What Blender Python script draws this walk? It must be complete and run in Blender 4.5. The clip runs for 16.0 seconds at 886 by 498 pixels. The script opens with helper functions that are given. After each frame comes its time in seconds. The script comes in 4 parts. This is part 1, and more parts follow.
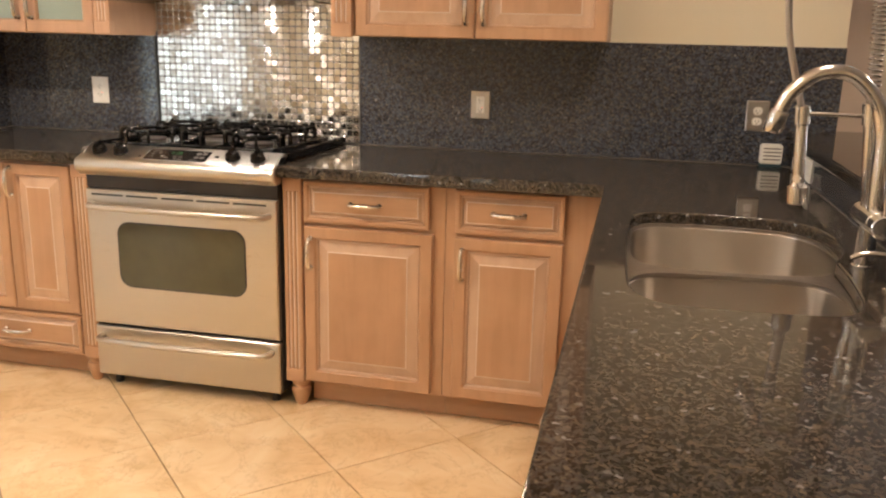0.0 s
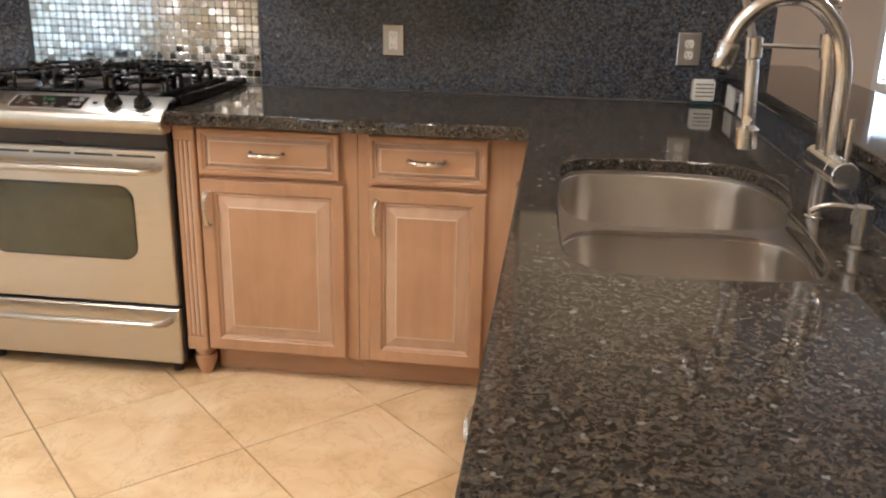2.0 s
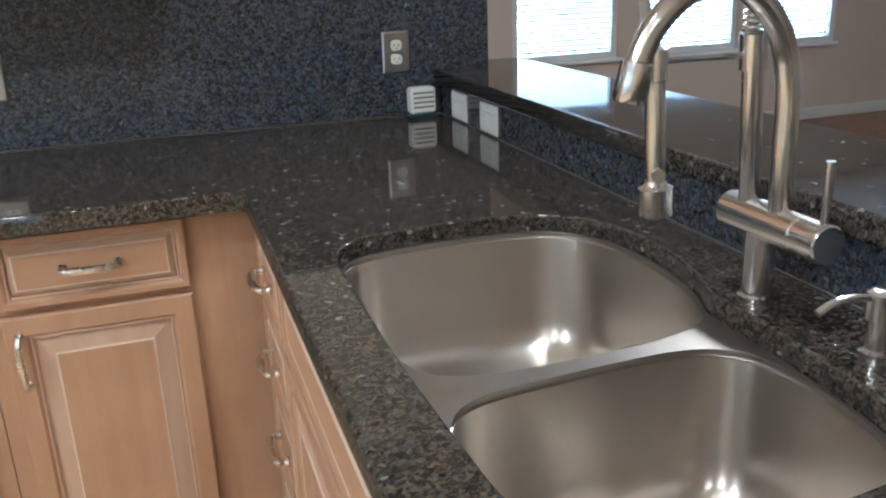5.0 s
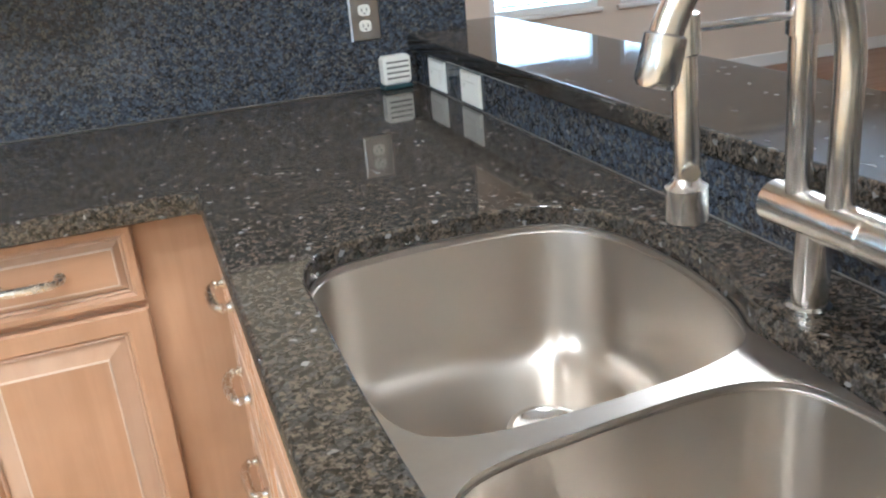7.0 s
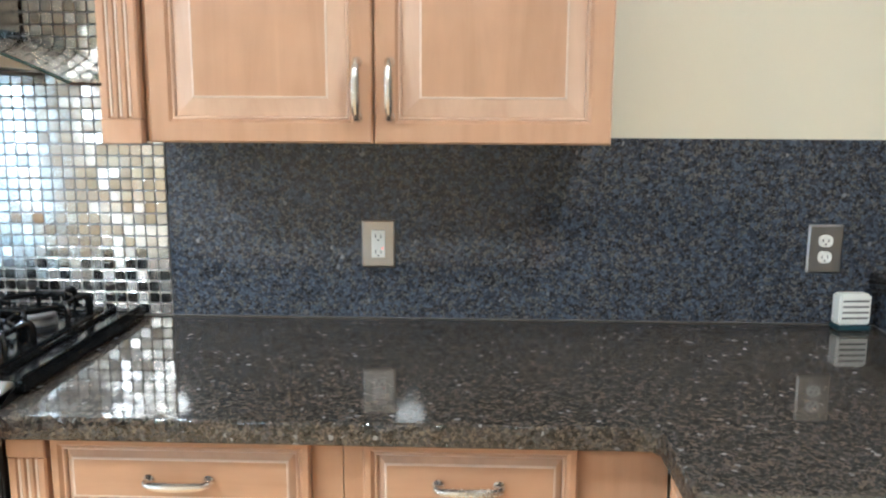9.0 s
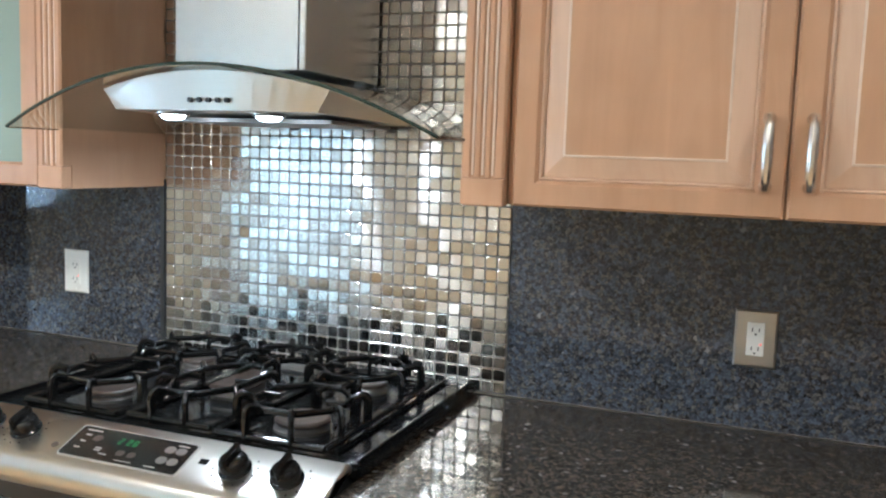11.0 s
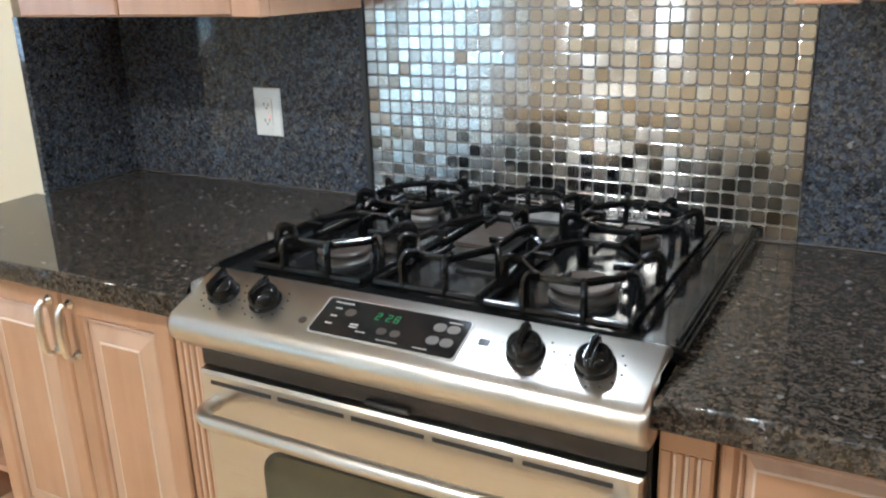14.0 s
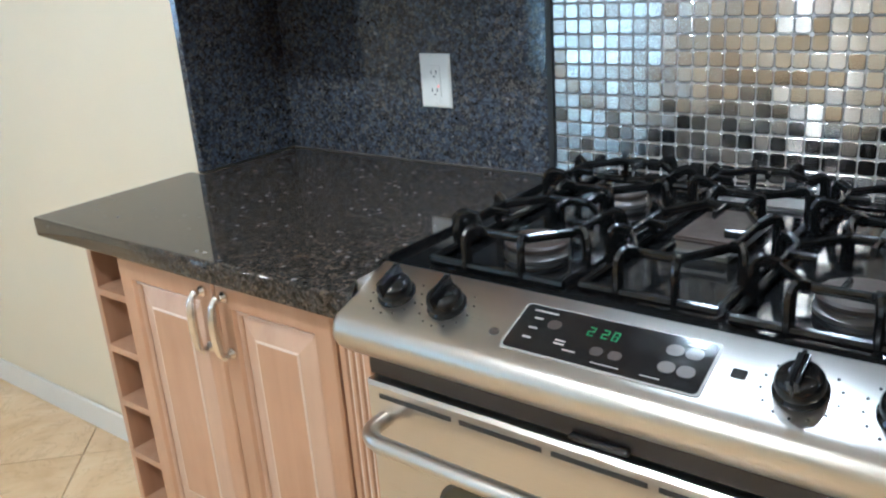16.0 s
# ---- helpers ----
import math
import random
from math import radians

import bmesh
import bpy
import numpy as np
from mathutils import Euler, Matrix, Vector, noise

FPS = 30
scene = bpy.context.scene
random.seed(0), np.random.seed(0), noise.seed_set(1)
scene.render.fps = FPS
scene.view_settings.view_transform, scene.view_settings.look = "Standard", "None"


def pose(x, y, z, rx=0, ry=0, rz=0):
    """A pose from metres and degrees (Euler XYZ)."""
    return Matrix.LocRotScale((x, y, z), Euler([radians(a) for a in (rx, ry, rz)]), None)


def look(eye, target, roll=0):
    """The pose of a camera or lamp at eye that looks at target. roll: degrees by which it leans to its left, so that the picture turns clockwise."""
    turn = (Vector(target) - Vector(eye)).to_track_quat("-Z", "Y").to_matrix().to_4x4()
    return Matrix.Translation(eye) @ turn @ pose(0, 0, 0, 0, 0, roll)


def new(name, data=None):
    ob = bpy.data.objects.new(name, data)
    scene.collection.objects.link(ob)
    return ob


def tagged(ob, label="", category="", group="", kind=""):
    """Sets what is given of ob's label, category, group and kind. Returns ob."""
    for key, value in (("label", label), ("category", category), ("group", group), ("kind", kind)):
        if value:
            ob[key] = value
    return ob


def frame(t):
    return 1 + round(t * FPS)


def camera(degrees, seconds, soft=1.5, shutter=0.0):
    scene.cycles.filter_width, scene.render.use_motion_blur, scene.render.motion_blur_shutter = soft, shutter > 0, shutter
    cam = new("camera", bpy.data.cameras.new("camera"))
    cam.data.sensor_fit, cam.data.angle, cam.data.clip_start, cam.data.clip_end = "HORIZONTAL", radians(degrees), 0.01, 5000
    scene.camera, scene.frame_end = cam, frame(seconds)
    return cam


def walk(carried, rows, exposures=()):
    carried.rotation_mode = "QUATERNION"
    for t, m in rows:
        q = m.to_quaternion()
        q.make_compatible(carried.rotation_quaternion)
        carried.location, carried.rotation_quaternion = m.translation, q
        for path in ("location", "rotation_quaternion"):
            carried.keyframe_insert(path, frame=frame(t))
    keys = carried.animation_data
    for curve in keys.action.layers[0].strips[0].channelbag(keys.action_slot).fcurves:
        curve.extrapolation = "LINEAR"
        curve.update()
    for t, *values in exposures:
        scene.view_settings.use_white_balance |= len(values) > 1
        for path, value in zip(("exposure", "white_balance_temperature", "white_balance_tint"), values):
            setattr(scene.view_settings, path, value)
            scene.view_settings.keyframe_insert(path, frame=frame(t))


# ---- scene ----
cam = camera(55.0, 16.0, soft=2.2)
PATH = [
    (0, (1.214, -3.414, 1.353), (0.793, -1.519, 0.874), 1.4),
    (0.5, (1.203, -3.421, 1.336), (0.826, -1.543, 0.759), 1.5),
    (1, (1.213, -3.388, 1.331), (0.873, -1.523, 0.696), 1.2),
    (1.5, (1.203, -3.295, 1.329), (0.921, -1.419, 0.697), 1.4),
    (2, (1.193, -3.164, 1.331), (0.956, -1.275, 0.718), 1.3),
    (2.5, (1.169, -3.022, 1.329), (0.977, -1.12, 0.743), 0.9),
    (3, (1.112, -2.885, 1.342), (1.028, -0.967, 0.781), 0.8),
    (3.5, (0.995, -2.753, 1.367), (1.132, -0.831, 0.829), 1.5),
    (4, (0.978, -2.611, 1.355), (1.292, -0.702, 0.847), 1.5),
    (4.5, (0.977, -2.491, 1.35), (1.451, -0.628, 0.802), 0.2),
    (4.7, (0.982, -2.453, 1.345), (1.511, -0.615, 0.759), -0.7),
    (6.8, (1.059, -2.207, 1.331), (1.747, -0.496, 0.556), -4.5),
    (7, (1.065, -2.2, 1.34), (1.666, -0.44, 0.603), -4.8),
    (7.5, (1.083, -2.175, 1.353), (1.452, -0.311, 0.73), -5.0),
    (8, (1.021, -2.112, 1.368), (1.241, -0.19, 0.858), -3.4),
    (8.5, (0.95, -2.067, 1.393), (1.006, -0.109, 0.99), -1.4),
    (9, (0.823, -2.017, 1.44), (0.753, -0.048, 1.096), 0.3),
    (9.5, (0.754, -1.968, 1.438), (0.508, -0.001, 1.172), 1.7),
    (10, (0.725, -1.956, 1.415), (0.289, -0.013, 1.225), 2.1),
    (10.2, (0.692, -1.914, 1.439), (0.204, 0.015, 1.233), 2.0),
    (12.3, (0.505, -1.675, 1.406), (-0.483, 0.052, 1.203), 1.8),
    (12.5, (0.479, -1.658, 1.401), (-0.523, 0.056, 1.163), 1.4),
    (13, (0.391, -1.65, 1.418), (-0.589, 0.053, 1.044), 0.3),
    (13.5, (0.303, -1.637, 1.42), (-0.635, 0.055, 0.914), -0.5),
    (14, (0.24, -1.602, 1.412), (-0.685, 0.057, 0.787), -1.9),
    (14.5, (0.186, -1.559, 1.389), (-0.739, 0.069, 0.687), -3.0),
    (15, (0.157, -1.503, 1.363), (-0.820, 0.082, 0.633), -3.5),
    (15.5, (0.101, -1.466, 1.356), (-0.967, 0.063, 0.637), -4.1),
    (16, (0.030, -1.442, 1.362), (-1.158, 0.023, 0.699), -4.3),
]
walk(cam, [(t, look(eye, target, roll)) for t, eye, target, roll in PATH], exposures=[
    (0, 0.26, 6450, 16), (1.5, 0.24, 5600, 12), (3, 0.36, 5150, 8), (4, 0.30, 4650, 5), (4.6, 0.18, 4500, 3), (7, 1.0, 4500, 2), (7.5, 0.80, 4500, 2), (8, 0.58, 4450, 2), (8.5, 0.66, 4450, 1), (9, 0.90, 4550, 1),
    (10.2, 0.68, 4750, 2), (12.5, 0.0, 4700, 3), (13.5, 0.18, 4750, 3), (15, 0.42, 4650, 3), (16, 0.26, 4450, 2)])

# ---- world and lights ----
world = bpy.data.worlds.new("sky")
scene.world = world
world.use_nodes = True
wn = world.node_tree
sky = wn.nodes.new("ShaderNodeTexSky")
sky.sky_type = "NISHITA"
sky.sun_disc = False
sky.sun_elevation = radians(40)
sky.sun_rotation = radians(150)
wn.links.new(sky.outputs[0], wn.nodes["Background"].inputs[0])
wn.nodes["Background"].inputs[1].default_value = 0.12


def lamp(name, kind, m, energy, color, size=0.2, size_y=None, spot=None):
    d = bpy.data.lights.new(name, kind)
    d.energy, d.color = energy, color
    if kind == "AREA":
        d.shape, d.size = "RECTANGLE", size
        d.size_y = size_y or size
    elif kind == "SUN":
        d.angle = radians(0.6)
    else:
        d.shadow_soft_size = size
    if spot:
        d.spot_size, d.spot_blend = radians(spot), 0.5
    ob = new(name, d)
    ob.matrix_world = m
    return ob


WARM, DAY = (1.0, 0.80, 0.58), (0.86, 0.94, 1.0)
lamp("sun", "SUN", look((-3, 9, 8), (3, 3, 0)), 3.0, (1.0, 0.95, 0.86))
# daylight in the window openings
lamp("window_daylight", "AREA", look((4.85, 3.56, 1.28), (4.3, 0.0, 1.0)), 70, DAY, 3.0, 1.4)
lamp("window_daylight", "AREA", look((-5.06, -2.98, 1.46), (0, -2.6, 1.1)), 42, DAY, 1.6, 1.1)
lamp("window_daylight", "AREA", look((-3.8, -5.9, 1.2), (-2.2, 0.0, 1.1)), 22, DAY, 1.3, 1.9)
# added ceiling spots that brighten the room; none of them is in view
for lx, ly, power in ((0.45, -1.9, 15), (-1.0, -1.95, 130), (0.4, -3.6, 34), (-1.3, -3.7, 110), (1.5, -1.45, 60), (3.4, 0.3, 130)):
    lamp("ceiling_fill_light", "SPOT", look((lx, ly, 2.56), (lx, ly, 0)), power, WARM, 0.10, spot=164)
# hood lamps
for lx in (-0.487, -0.271):
    lamp("hood_lamp_light", "SPOT", look((lx, -0.405, 1.477), (lx, -0.30, 0)), 4.5, (1.0, 0.9, 0.76), 0.016, spot=172)

# ---- materials ----


def material(name):
    m = bpy.data.materials.new(name)
    m.use_nodes = True
    return m, m.node_tree.nodes, m.node_tree.links, m.node_tree.nodes["Principled BSDF"]


def coords(n, l, scale=(1, 1, 1), rot=(0, 0, 0)):
    tc = n.new("ShaderNodeTexCoord")
    mp = n.new("ShaderNodeMapping")
    mp.inputs["Scale"].default_value = scale
    mp.inputs["Rotation"].default_value = rot
    l.new(tc.outputs["Object"], mp.inputs[0])
    return mp.outputs[0]


def noise_tex(n, l, vec, scale, detail=4, rough=0.6, dist=0.0):
    t = n.new("ShaderNodeTexNoise")
    t.inputs["Scale"].default_value, t.inputs["Detail"].default_value = scale, detail
    t.inputs["Roughness"].default_value, t.inputs["Distortion"].default_value = rough, dist
    l.new(vec, t.inputs["Vector"])
    return t.outputs["Fac"]


def ramp(n, l, fac, stops):
    r = n.new("ShaderNodeValToRGB")
    while len(r.color_ramp.elements) < len(stops):
        r.color_ramp.elements.new(0.5)
    for e, (p, c) in zip(r.color_ramp.elements, stops):
        e.position = p
        e.color = (*c, 1) if len(c) == 3 else c
    l.new(fac, r.inputs[0])
    return r.outputs[0]


def mix(n, l, fac, a, b, mode="MIX"):
    x = n.new("ShaderNodeMix")
    x.data_type, x.blend_type = "RGBA", mode
    for sock, v in ((x.inputs[0], fac), (x.inputs[6], a), (x.inputs[7], b)):
        if isinstance(v, (int, float)):
            sock.default_value = v
        elif isinstance(v, tuple):
            sock.default_value = (*v, 1)
        else:
            l.new(v, sock)
    return x.outputs[2]


def bump(n, l, bsdf, height, strength, dist=0.002):
    b = n.new("ShaderNodeBump")
    b.inputs["Strength"].default_value, b.inputs["Distance"].default_value = strength, dist
    l.new(height, b.inputs["Height"])
    l.new(b.outputs[0], bsdf.inputs["Normal"])


def grey(a):
    return (a, a, a)


def make_granite(name, dark, mid, pale, cool, share, fleck_share=0.985, scale=1.0):
    """Polished granite: angular grains in two sizes, cool grains between brown ones, and scattered silvery flecks."""
    m, n, l, p = material(name)
    v = coords(n, l)
    warp = n.new("ShaderNodeTexNoise")
    warp.inputs["Scale"].default_value, warp.inputs["Detail"].default_value = 120, 3
    l.new(v, warp.inputs["Vector"])
    vm = n.new("ShaderNodeVectorMath")
    vm.operation = "MULTIPLY_ADD"
    vm.inputs[1].default_value = (0.009, 0.009, 0.009)
    l.new(warp.outputs["Color"], vm.inputs[0])
    l.new(v, vm.inputs[2])

    def grains(scale):
        g = n.new("ShaderNodeTexVoronoi")
        g.inputs["Scale"].default_value = scale
        l.new(vm.outputs[0], g.inputs["Vector"])
        q = n.new("ShaderNodeSeparateColor")
        l.new(g.outputs["Color"], q.inputs[0])
        return q.outputs

    big, small, flecks = grains(150 * scale), grains(350 * scale), grains(150 * scale)
    tone = mix(n, l, 0.5, big[0], small[0])
    tone = mix(n, l, 0.22, tone, noise_tex(n, l, v, 520, 3, 0.65))
    base = ramp(n, l, tone, [(0.22, dark), (0.48, mid), (0.66, pale), (0.86, tuple(q * 1.3 for q in pale))])
    drift = noise_tex(n, l, v, 26, 4, 0.65)
    hue = mix(n, l, 0.5, big[1], drift)
    patch = ramp(n, l, hue, [(0.58 - share * 0.22, grey(0)), (0.68 - share * 0.22, grey(1))])
    col = mix(n, l, patch, base, ramp(n, l, tone, [(0.25, tuple(q * 0.28 for q in cool)), (0.55, tuple(q * 0.66 for q in cool)), (0.8, tuple(q * 1.1 for q in cool))]))
    fleck = ramp(n, l, flecks[2], [(fleck_share, grey(0)), (fleck_share + 0.008, grey(0.55))])
    col = mix(n, l, fleck, col, (0.34, 0.34, 0.35))
    l.new(col, p.inputs["Base Color"])
    l.new(ramp(n, l, noise_tex(n, l, v, 9, 3), [(0.3, grey(0.03)), (0.7, grey(0.07))]), p.inputs["Roughness"])
    p.inputs["IOR"].default_value = 1.47
    return m


def make_wood(name, light, dark, vertical=True, rough=0.34):
    m, n, l, p = material(name)
    v = coords(n, l, (9, 9, 0.9) if vertical else (0.9, 9, 9))
    oi = n.new("ShaderNodeObjectInfo")
    add = n.new("ShaderNodeVectorMath")
    add.operation = "ADD"
    l.new(v, add.inputs[0])
    sc = n.new("ShaderNodeVectorMath")
    sc.operation = "SCALE"
    sc.inputs["Scale"].default_value = 40
    l.new(oi.outputs["Random"], sc.inputs[0])
    l.new(sc.outputs[0], add.inputs[1])
    grain = noise_tex(n, l, add.outputs[0], 2.2, 5, 0.65, 0.6)
    c = ramp(n, l, grain, [(0.25, dark), (0.5, light), (0.8, tuple(min(1, q * 1.12) for q in light))])
    blot = ramp(n, l, noise_tex(n, l, coords(n, l), 5, 3), [(0.3, (0.88, 0.85, 0.82)), (0.7, (1.0, 1.0, 1.0))])
    c = mix(n, l, 1.0, c, blot, "MULTIPLY")
    tone = ramp(n, l, oi.outputs["Random"], [(0.0, (0.92, 0.91, 0.90)), (1.0, (1.0, 1.0, 1.0))])
    c = mix(n, l, 1.0, c, tone, "MULTIPLY")
    l.new(c, p.inputs["Base Color"])
    l.new(ramp(n, l, grain, [(0.2, grey(rough + 0.08)), (0.8, grey(rough - 0.05))]), p.inputs["Roughness"])
    bump(n, l, p, grain, 0.03, 0.001)
    return m


def make_metal(name, color, rough, stretch=(1, 1, 120), var=0.1, metallic=1.0, scale=8):
    m, n, l, p = material(name)
    v = coords(n, l, stretch)
    g = noise_tex(n, l, v, scale, 4, 0.7)
    blot = noise_tex(n, l, coords(n, l), 4, 3)
    c = ramp(n, l, g, [(0.3, tuple(q * (1 - var) for q in color)), (0.7, color)])
    l.new(c, p.inputs["Base Color"])
    p.inputs["Metallic"].default_value = metallic
    mm = n.new("ShaderNodeMath")
    mm.operation = "MULTIPLY_ADD"
    l.new(g, mm.inputs[0])
    mm.inputs[1].default_value = 0.12
    mm2 = n.new("ShaderNodeMath")
    mm2.operation = "MULTIPLY_ADD"
    l.new(blot, mm2.inputs[0])
    mm2.inputs[1].default_value = 0.08
    mm2.inputs[2].default_value = rough - 0.10
    l.new(mm2.outputs[0], mm.inputs[2])
    l.new(mm.outputs[0], p.inputs["Roughness"])
    bump(n, l, p, g, 0.03, 0.0006)
    return m


def make_plain(name, color, rough, var=0.08, scale=6, bumpy=0.0, bscale=200, metallic=0.0, coat=0.0):
    m, n, l, p = material(name)
    v = coords(n, l)
    c = ramp(n, l, noise_tex(n, l, v, scale, 5), [(0.3, tuple(q * (1 - var) for q in color)), (0.7, color)])
    l.new(c, p.inputs["Base Color"])
    l.new(ramp(n, l, noise_tex(n, l, v, scale * 3, 3), [(0.3, grey(max(0.02, rough - 0.05))), (0.7, grey(rough + 0.05))]), p.inputs["Roughness"])
    p.inputs["Metallic"].default_value = metallic
    p.inputs["Coat Weight"].default_value = coat
    if bumpy:
        bump(n, l, p, noise_tex(n, l, v, bscale, 3), bumpy, 0.002)
    return m


def make_mosaic():
    m, n, l, p = material("mosaic_steel")
    oi = n.new("ShaderNodeObjectInfo")
    geo = n.new("ShaderNodeNewGeometry")
    mm = n.new("ShaderNodeMath")
    mm.operation = "ADD"
    l.new(oi.outputs["Random"], mm.inputs[0])
    l.new(geo.outputs["Random Per Island"], mm.inputs[1])
    fr = n.new("ShaderNodeMath")
    fr.operation = "FRACT"
    l.new(mm.outputs[0], fr.inputs[0])
    c = ramp(n, l, fr.outputs[0], [(0.0, (0.52, 0.49, 0.46)), (0.3, (0.58, 0.56, 0.53)), (0.7, (0.63, 0.62, 0.60)), (1.0, (0.72, 0.73, 0.72))])
    w = n.new("ShaderNodeTexWhiteNoise")
    w.noise_dimensions = "1D"
    l.new(fr.outputs[0], w.inputs["W"])
    r = ramp(n, l, w.outputs["Value"], [(0.0, grey(0.11)), (1.0, grey(0.24))])
    l.new(c, p.inputs["Base Color"])
    l.new(r, p.inputs["Roughness"])
    p.inputs["Metallic"].default_value = 1.0
    # level brushing draws highlights out upright
    tg = n.new("ShaderNodeTangent")
    tg.direction_type, tg.axis = "RADIAL", "Z"
    l.new(tg.outputs[0], p.inputs["Tangent"])
    l.new(ramp(n, l, w.outputs["Value"], [(0.30, grey(0.35)), (0.55, grey(0.98))]), p.inputs["Anisotropic"])
    p.inputs["Anisotropic Rotation"].default_value = 0.25
    g = noise_tex(n, l, coords(n, l, (15, 1, 500)), 4, 3)
    bump(n, l, p, g, 0.03, 0.0008)
    return m


def make_marble():
    m, n, l, p = material("cream_marble_tile")
    v = coords(n, l)
    oi = n.new("ShaderNodeObjectInfo")
    sc = n.new("ShaderNodeVectorMath")
    sc.operation = "SCALE"
    sc.inputs["Scale"].default_value = 30
    l.new(oi.outputs["Random"], sc.inputs[0])
    add = n.new("ShaderNodeVectorMath")
    l.new(v, add.inputs[0])
    l.new(sc.outputs[0], add.inputs[1])
    cloud = noise_tex(n, l, add.outputs[0], 5, 6, 0.6, 0.8)
    c = ramp(n, l, cloud, [(0.25, (0.66, 0.46, 0.25)), (0.5, (0.79, 0.60, 0.37)), (0.75, (0.86, 0.71, 0.48))])
    vein = noise_tex(n, l, add.outputs[0], 3.2, 8, 0.7, 1.8)
    vm = ramp(n, l, vein, [(0.485, grey(0)), (0.5, grey(0.5)), (0.515, grey(0))])
    c = mix(n, l, vm, c, (0.50, 0.34, 0.19))
    l.new(c, p.inputs["Base Color"])
    l.new(ramp(n, l, cloud, [(0.2, grey(0.24)), (0.8, grey(0.16))]), p.inputs["Roughness"])
    return m


def make_glow(name, color, strength):
    m, n, l, p = material(name)
    p.inputs["Base Color"].default_value = (*color, 1)
    p.inputs["Emission Color"].default_value = (*color, 1)
    p.inputs["Emission Strength"].default_value = strength
    return m


def make_glass(name, color=(1, 1, 1), rough=0.0):
    m, n, l, p = material(name)
    p.inputs["Base Color"].default_value = (*color, 1)
    p.inputs["Transmission Weight"].default_value = 1.0
    p.inputs["Roughness"].default_value = rough
    p.inputs["IOR"].default_value = 1.5
    return m


GRANITE = make_granite("brown_granite", (0.008, 0.007, 0.006), (0.032, 0.026, 0.020), (0.092, 0.074, 0.056), (0.078, 0.071, 0.063), 0.3, 0.987)
# Same stone as the counter, with its upright faces' bluish sheen painted in.
SPLASH = make_granite("brown_granite_blue_sheen", (0.013, 0.013, 0.015), (0.044, 0.043, 0.046), (0.108, 0.103, 0.098), (0.088, 0.102, 0.134), 0.62, 0.994, 0.86)
MAPLE = make_wood("maple_upright", (0.50, 0.31, 0.188), (0.45, 0.27, 0.155))
MAPLE_H = make_wood("maple_level", (0.50, 0.31, 0.188), (0.45, 0.27, 0.155), vertical=False)
# Darker maple tone, only on the wine rack's back panel.
MAPLE_DARK = make_wood("darker_maple", (0.36, 0.19, 0.09), (0.27, 0.13, 0.06))
GLAZE_SOFT = make_wood("thin_glaze_over_maple", (0.59, 0.42, 0.30), (0.52, 0.35, 0.24))
GLAZE = make_plain("pale_glaze", (0.70, 0.57, 0.46), 0.32, 0.15, 30)
STEEL = make_metal("brushed_steel", (0.58, 0.55, 0.50), 0.30, (1, 140, 140), 0.08)
STEEL_V = make_metal("brushed_steel_upright", (0.66, 0.65, 0.62), 0.25, (1, 1, 200), 0.03)
SINK_STEEL = make_plain("satin_sink_steel", (0.60, 0.56, 0.51), 0.28, 0.03, 3, metallic=1.0)
sn, sl = SINK_STEEL.node_tree.nodes, SINK_STEEL.node_tree.links
sl.remove(sn["Principled BSDF"].inputs["Roughness"].links[0])
sn["Principled BSDF"].inputs["Roughness"].default_value = 0.29
tg = sn.new("ShaderNodeTangent")
tg.direction_type, tg.axis = "RADIAL", "Z"
sl.new(tg.outputs[0], sn["Principled BSDF"].inputs["Tangent"])
sn["Principled BSDF"].inputs["Anisotropic"].default_value = 0.8
sn["Principled BSDF"].inputs["Anisotropic Rotation"].default_value = 0.25
RIM_STEEL = make_plain("sink_rim_steel", (0.40, 0.37, 0.34), 0.38, 0.06, 20, metallic=1.0)
PLATE = make_metal("wall_plate_steel", (0.52, 0.50, 0.47), 0.36, (1, 100, 100), 0.08)
NICKEL = make_metal("brushed_nickel", (0.76, 0.72, 0.66), 0.26, (30, 30, 30), 0.08)
CHROME = make_metal("satin_chrome", (0.80, 0.79, 0.77), 0.19, (60, 60, 60), 0.06)
MOSAIC = make_mosaic()
GROUT = make_plain("grey_grout", (0.43, 0.415, 0.39), 0.7, 0.15, 30)
MARBLE = make_marble()
FLOOR_GROUT = make_plain("tan_grout", (0.34, 0.25, 0.16), 0.8, 0.2, 20)
PAINT = make_plain("cream_wall_paint", (0.80, 0.73, 0.56), 0.6, 0.04, 2, 0.25, 260)
PAINT_B = make_plain("beige_wall_paint", (0.70, 0.60, 0.49), 0.6, 0.05, 2, 0.25, 260)
CEIL = make_plain("white_ceiling_paint", (0.82, 0.80, 0.76), 0.7, 0.03, 2, 0.3, 120)
WHITE = make_plain("white_trim_paint", (0.80, 0.79, 0.75), 0.35, 0.04, 5)
PLASTIC = make_plain("white_plastic", (0.80, 0.79, 0.74), 0.3, 0.03, 8)
PLASTIC_D = make_plain("dark_slot_plastic", (0.03, 0.03, 0.03), 0.5, 0.1, 8)
ENAMEL = make_plain("black_enamel", (0.009, 0.009, 0.009), 0.09, 0.2, 12)
ENAMEL.node_tree.nodes["Principled BSDF"].inputs["Specular IOR Level"].default_value = 0.28
IRON = make_plain("black_cast_iron", (0.006, 0.006, 0.006), 0.17, 0.3, 40, 0.05, 500)
BLACK = make_plain("black_painted_steel", (0.02, 0.02, 0.02), 0.4, 0.2, 10)
BURNER = make_metal("burner_aluminium", (0.27, 0.26, 0.25), 0.45, (40, 40, 40), 0.15)
CAP = make_plain("burner_cap", (0.060, 0.046, 0.038), 0.42, 0.3, 25)
